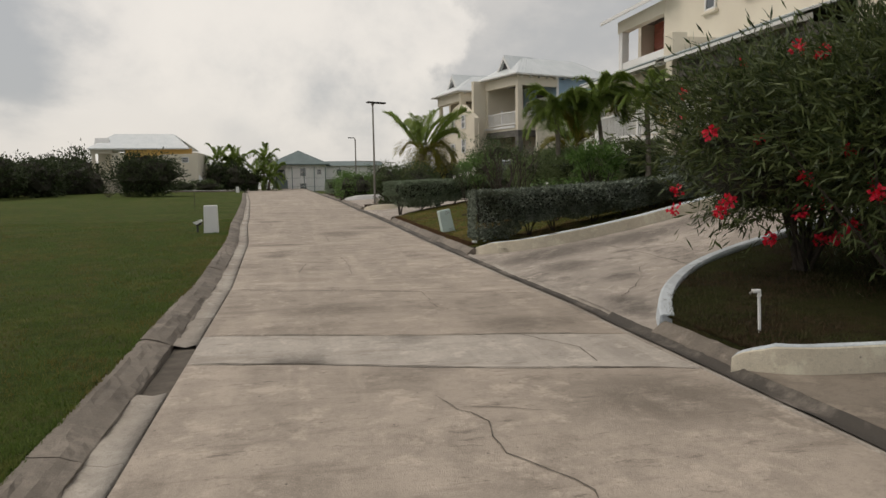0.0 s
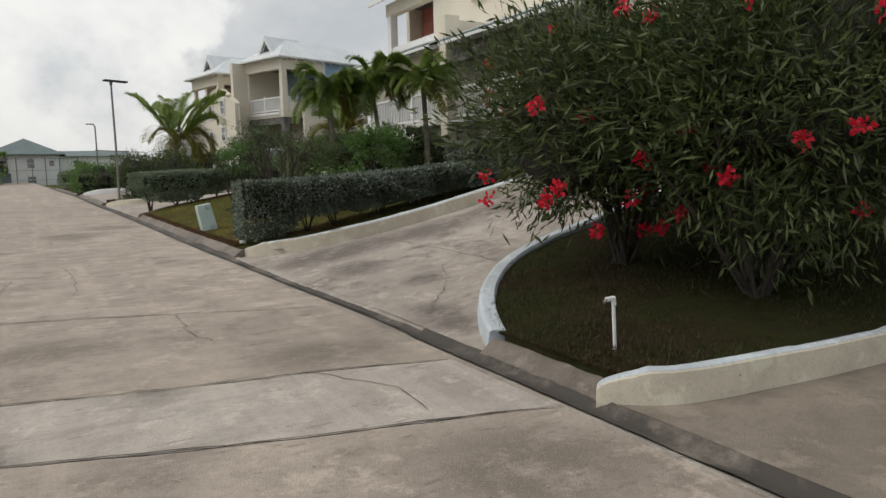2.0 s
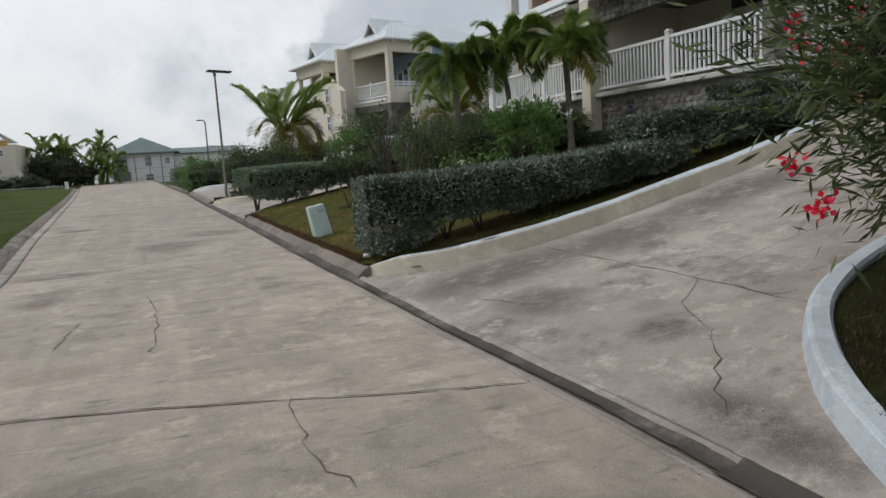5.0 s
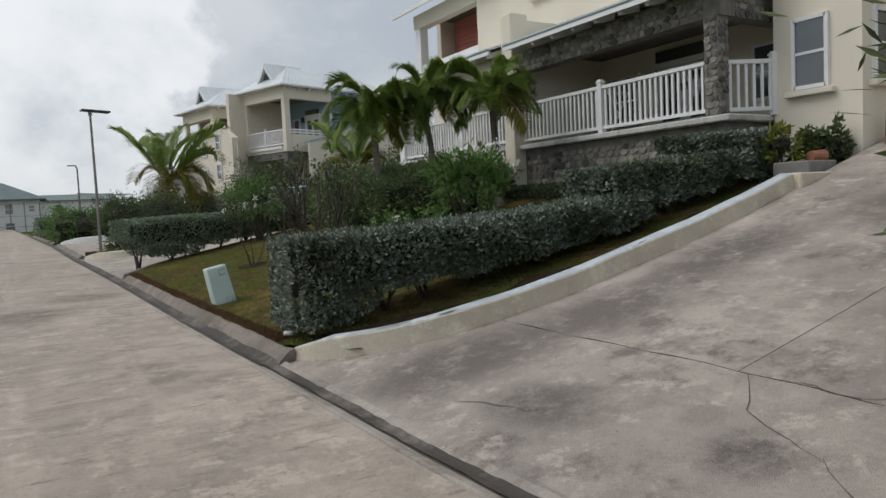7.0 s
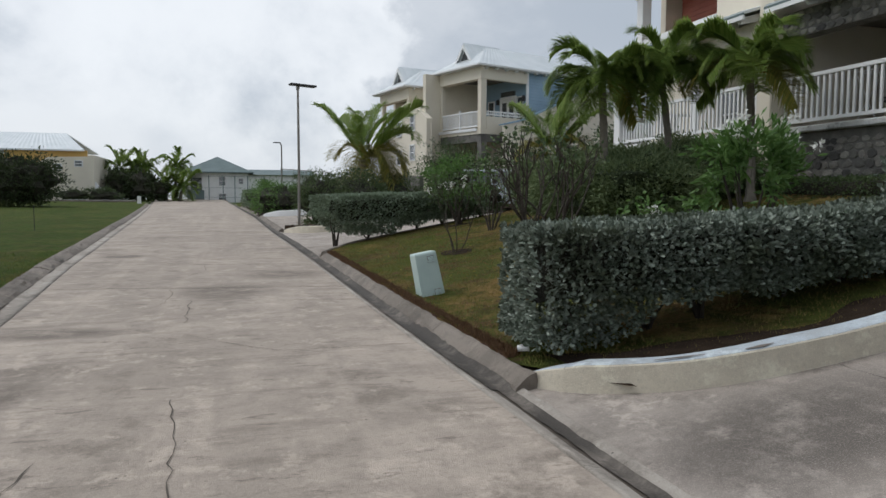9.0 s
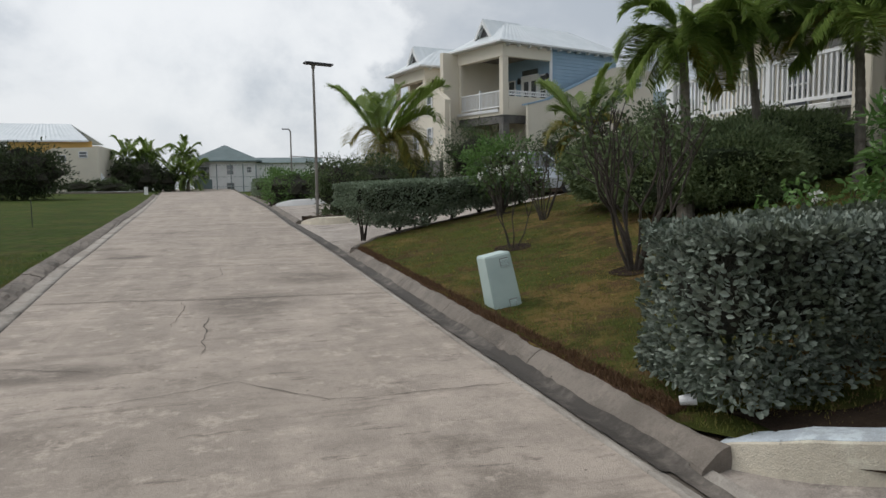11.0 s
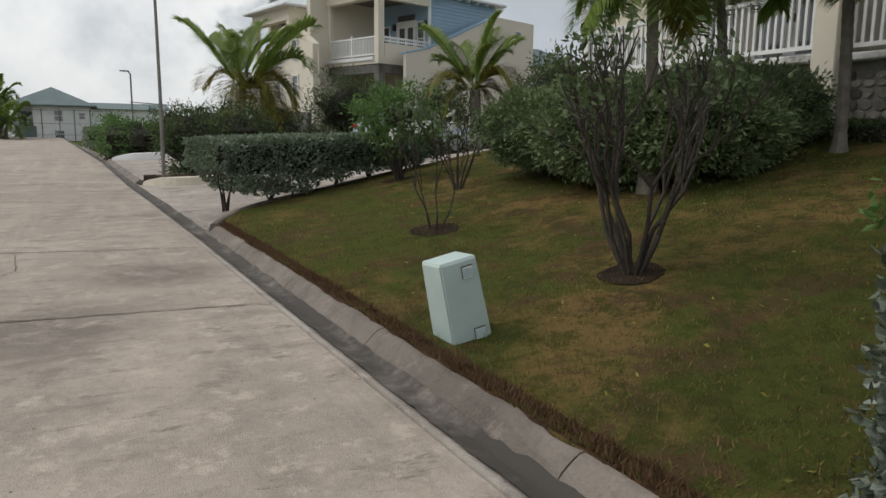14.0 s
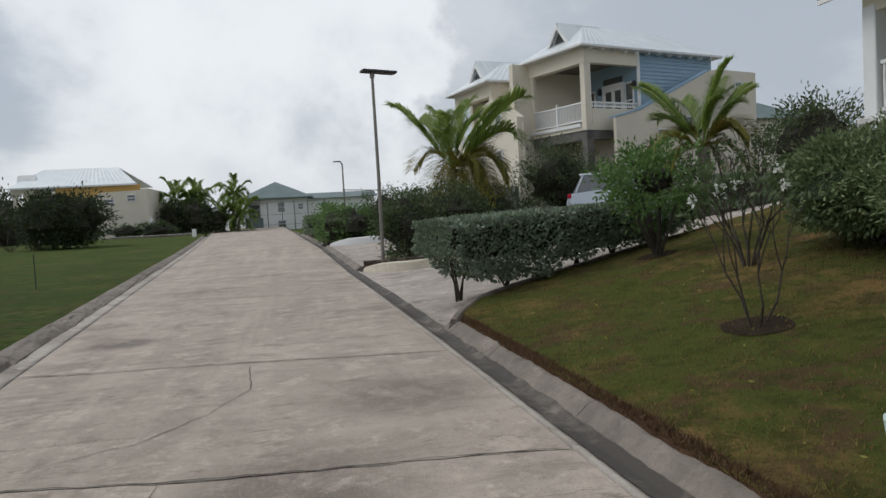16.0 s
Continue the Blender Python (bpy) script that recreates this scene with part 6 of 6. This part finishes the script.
# car on the second driveway
car = thing("car", "silver sport utility car parked by the hedge", "car", pose(12.35, 35.5, 0.97, 0, 0, -26))
body = bmesh.new()
sections = ((-2.2, 0.55, 0.75, 0.80), (-2.1, 0.35, 1.0, 0.86), (-1.2, 0.28, 1.08, 0.90), (0.0, 0.26, 1.06, 0.91), (1.1, 0.28, 1.02, 0.90), (1.95, 0.35, 0.92, 0.84), (2.2, 0.5, 0.72, 0.74))
ring = []
for x, z0, z1, w in sections:
    ring.append([body.verts.new(p) for p in ((x, -w, z0), (x, -w * 1.02, (z0 + z1) / 2), (x, -w * 0.94, z1), (x, w * 0.94, z1), (x, w * 1.02, (z0 + z1) / 2), (x, w, z0))])
for a, b in zip(ring, ring[1:]):
    for i in range(6):
        j = (i + 1) % 6
        body.faces.new((a[i], a[j], b[j], b[i]))
body.faces.new(ring[0]); body.faces.new(ring[-1][::-1])
bmesh.ops.recalc_face_normals(body, faces=body.faces)
shell = part("body", body, "car", car)


def cabin(z0, z1, xs, inset, bm=None):
    bm = bm or bmesh.new()
    lo = [bm.verts.new(p) for p in ((xs[0], -0.82, z0), (xs[3], -0.82, z0), (xs[3], 0.82, z0), (xs[0], 0.82, z0))]
    hi = [bm.verts.new(p) for p in ((xs[1], -0.82 + inset, z1), (xs[2], -0.82 + inset, z1), (xs[2], 0.82 - inset, z1), (xs[1], 0.82 - inset, z1))]
    for i in range(4):
        bm.faces.new((lo[i], lo[(i + 1) % 4], hi[(i + 1) % 4], hi[i]))
    bm.faces.new(hi)
    return bm


part("glasshouse", cabin(1.02, 1.56, (-2.0, -1.7, 0.45, 1.15), 0.16), "glass", car, "dark tinted side and rear glass")
part("roof", bx(-1.78, -0.68, 1.54, 0.5, 0.68, 1.63, 0.03), "car", car)
for s in (-1, 1):
    part("roof_rail", tube([(-1.5, s * 0.62, 1.64), (-0.6, s * 0.62, 1.69), (0.3, s * 0.62, 1.64)], 0.02, 0.02, 6), "steel", car)
    for x0, x1 in ((-1.9, -1.66), (-0.62, -0.52), (0.42, 1.12)):
        part("pillar", tube([(x0 if x0 < 0 else x1, s * 0.83, 1.02), (x1 if x0 < 0 else x0, s * 0.68, 1.56)], 0.035, 0.035, 5), "car", car)
    part("mirror", bx(0.75, s * 0.86, 1.05, 0.9, s * 1.02, 1.18, 0.02), "car", car)
    part("tail_light", bx(-2.16, s * 0.70, 0.86, -2.04, s * 0.86, 1.0, 0.02), "petal_red", car)
    for x in (-1.35, 1.35):
        bm = bmesh.new()
        bmesh.ops.create_cone(bm, cap_ends=True, segments=24, radius1=0.34, radius2=0.34, depth=0.22)
        wheel = part("wheel", bm, "tyre", car)
        wheel.matrix_basis = pose(x, s * 0.82, 0.34, 90)
        bm = bmesh.new()
        bmesh.ops.create_cone(bm, cap_ends=True, segments=20, radius1=0.22, radius2=0.2, depth=0.24)
        part("rim", bm, "rim", wheel)

# by the porch corner
pot_box = tagged(part("block_planter", bx(10.7, 12.15, 1.5, 11.4, 12.7, 1.95, 0.015), "block"), "grey concrete block planter at the drive head", "planter")
pot = tagged(part("clay_pot", tube([(11.15, 12.4, 2.02), (11.4, 12.35, 2.02)], 0.08, 0.1, 12), "clay"), "terracotta pot lying on the planter", "pot")
tagged(part("corner_wall", bx(10.2, 11.95, 1.2, 12.1, 12.12, 1.78, 0.02), "cream_kerb"), "low cream wall at the head of the drive", "wall", "", "structure")
board = tagged(part("leaning_board", bx(-0.02, -0.2, 0, 0.02, 0.2, 0.85), "wood"), "weathered board leaning on the house", "board")
board.matrix_basis = pose(12.3, 11.75, 1.82, 0, 10, 10)
airer = thing("clothes_airer", "folding clothes airer with hanging washing", "airer", pose(12.2, 17.7, 2.8))
for s in (-1, 1):
    part("leg", tube([(-0.3, s * 0.5, 0), (0.3, s * 0.5, 0.95)], 0.012, 0.012, 6), "white", airer)
    part("leg", tube([(0.3, s * 0.5, 0), (-0.3, s * 0.5, 0.95)], 0.012, 0.012, 6), "white", airer)
for k, x in enumerate((-0.3, -0.1, 0.1, 0.3)):
    part("rod", tube([(x, -0.55, 0.95), (x, 0.55, 0.95)], 0.008, 0.008, 6), "white", airer)
    part("washing", bx(x - 0.02, -0.4 + k * 0.15, 0.45, x + 0.02, 0.0 + k * 0.15, 0.96), "dark" if k % 2 else "block", airer)

wall_along("far_planter_wall", ((-13, 74.2), (-10, 73.4), (-7.2, 74.0), (-6.4, 75.5)), lambda x, y: land_z(x, y), 0.16, 0.25, ("kerb", "white"), "low white planter wall before the far villa")
tagged(part("white_bollard", tube([(-5.6, 70, 0.6), (-5.6, 70, 1.35)], 0.16, 0.14, 10), "white"), "short white bollard at the lawn corner", "bollard")
rng = np.random.default_rng(31)
litter = []
for k in range(170):
    x, y = 3.7 + 5 * rng.uniform() ** 1.3, 14.2 + 8 * rng.uniform()
    litter.append((x, y, land_z(x, y) + 0.03))
leaf_mesh("fallen_leaves", np.array(litter), rng.normal(size=(170, 3)) * (1, 1, 0.15), 0.05, 0.02, "palm_dry", None, "", rng)
tagged(bpy.data.objects["fallen_leaves"], "pale dry fallen leaves on the bank", "leaves", "", "stuff")

# ---- grass ----
def turf(name, label, count, where, material, height, seed):
    rng = np.random.default_rng(seed)
    p = where(rng, count)
    n = len(p)
    a = rng.uniform(0, math.tau, n)
    clump = np.array([noise.noise((q[0] * 7, q[1] * 7, 3)) for q in p])
    h = height * rng.uniform(0.5, 1.4, n) * (1 + 0.9 * clump)
    w = 0.0035 + 0.004 * rng.uniform(size=n)
    ln = rng.normal(size=(n, 2)) * h[:, None] * 0.5
    v = np.zeros((n, 3, 3))
    v[:, 0] = p + np.stack([np.cos(a) * w, np.sin(a) * w, np.full(n, -0.01)], 1)
    v[:, 1] = p - np.stack([np.cos(a) * w, np.sin(a) * w, np.full(n, 0.01)], 1)
    v[:, 2] = p + np.stack([ln[:, 0], ln[:, 1], h], 1)
    f = np.arange(n * 3).reshape(-1, 3)
    return tagged(raw(name, v.reshape(-1, 3).tolist(), f.tolist(), material), label, "grass", "", "stuff")


def lawn_spots(rng, n):
    y = 2.0 + 22 * rng.uniform(0, 1, n) ** 1.8
    d = 9 * rng.uniform(0, 1, n) ** 1.6
    return np.array([(road_left(b) - 0.47 - c, b, land_z(road_left(b) - 0.5 - c, b) + 0.03 * noise.noise((c * 0.5, b * 0.5, 0)) * min(1, c)) for b, c in zip(y, d)])


def bank_spots(rng, n, straw=False):
    x = 3.15 + 6.4 * rng.uniform(0, 1, n) ** 1.4
    u = rng.uniform(0, 1, n)
    out = []
    for a, b in zip(x, u):
        lo, hi = (lerp(a, FAR_KERB) if a > 3.4 else 13.2) + 0.24, lerp(a, BANK_END) - 0.1
        y = lo + (hi - lo) * b
        a = max(a, road_right(y) + 0.42)
        patch = noise.noise((a * 0.8, y * 0.8, 9)) + 0.6 * noise.noise((a * 2.6, y * 2.6, 4)) + 0.25 * rng.normal()
        if (patch > 0.07) != straw or patch > 0.7:
            continue
        out.append((a, y, land_z(a, y) + 0.03 * noise.noise((a * 0.9, y * 0.9, 2))))
    return np.array(out)


def bed_spots(rng, n):
    x = 3.5 + 4.5 * rng.uniform(0, 1, n) ** 1.4
    u = rng.uniform(0, 1, n)
    return np.array([(max(a, 3.56), lerp(a, FRONT_KERB) + 0.14 + (lerp(a, NEAR_KERB) - lerp(a, FRONT_KERB) - 0.32) * b, bed_z(a, lerp(a, FRONT_KERB) + 0.14 + (lerp(a, NEAR_KERB) - lerp(a, FRONT_KERB) - 0.32) * b) + 0.015) for a, b in zip(x, u)])


turf("lawn_grass", "short green lawn grass blades", 90000, lawn_spots, "grass", 0.028, 1)
turf("bank_grass", "short yellow-green bank grass blades", 60000, bank_spots, "bank_grass", 0.024, 2)
turf("straw_grass", "short dead straw-coloured grass blades", 55000, lambda rng, n: bank_spots(rng, n, True), "straw_grass", 0.02, 5)
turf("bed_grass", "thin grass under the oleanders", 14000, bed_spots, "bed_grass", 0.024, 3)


def edge_spots(rng, n):
    y = 13.4 + 9.0 * rng.uniform(0, 1, n) ** 1.2
    d = rng.uniform(0.40, 0.53, n)
    return np.array([(road_right(b) + c, b, land_z(road_right(b) + c, b) + 0.01) for b, c in zip(y, d)])


turf("dead_grass_fringe", "brown dead grass fringe along the kerb", 12000, edge_spots, "edge_blade", 0.035, 4)
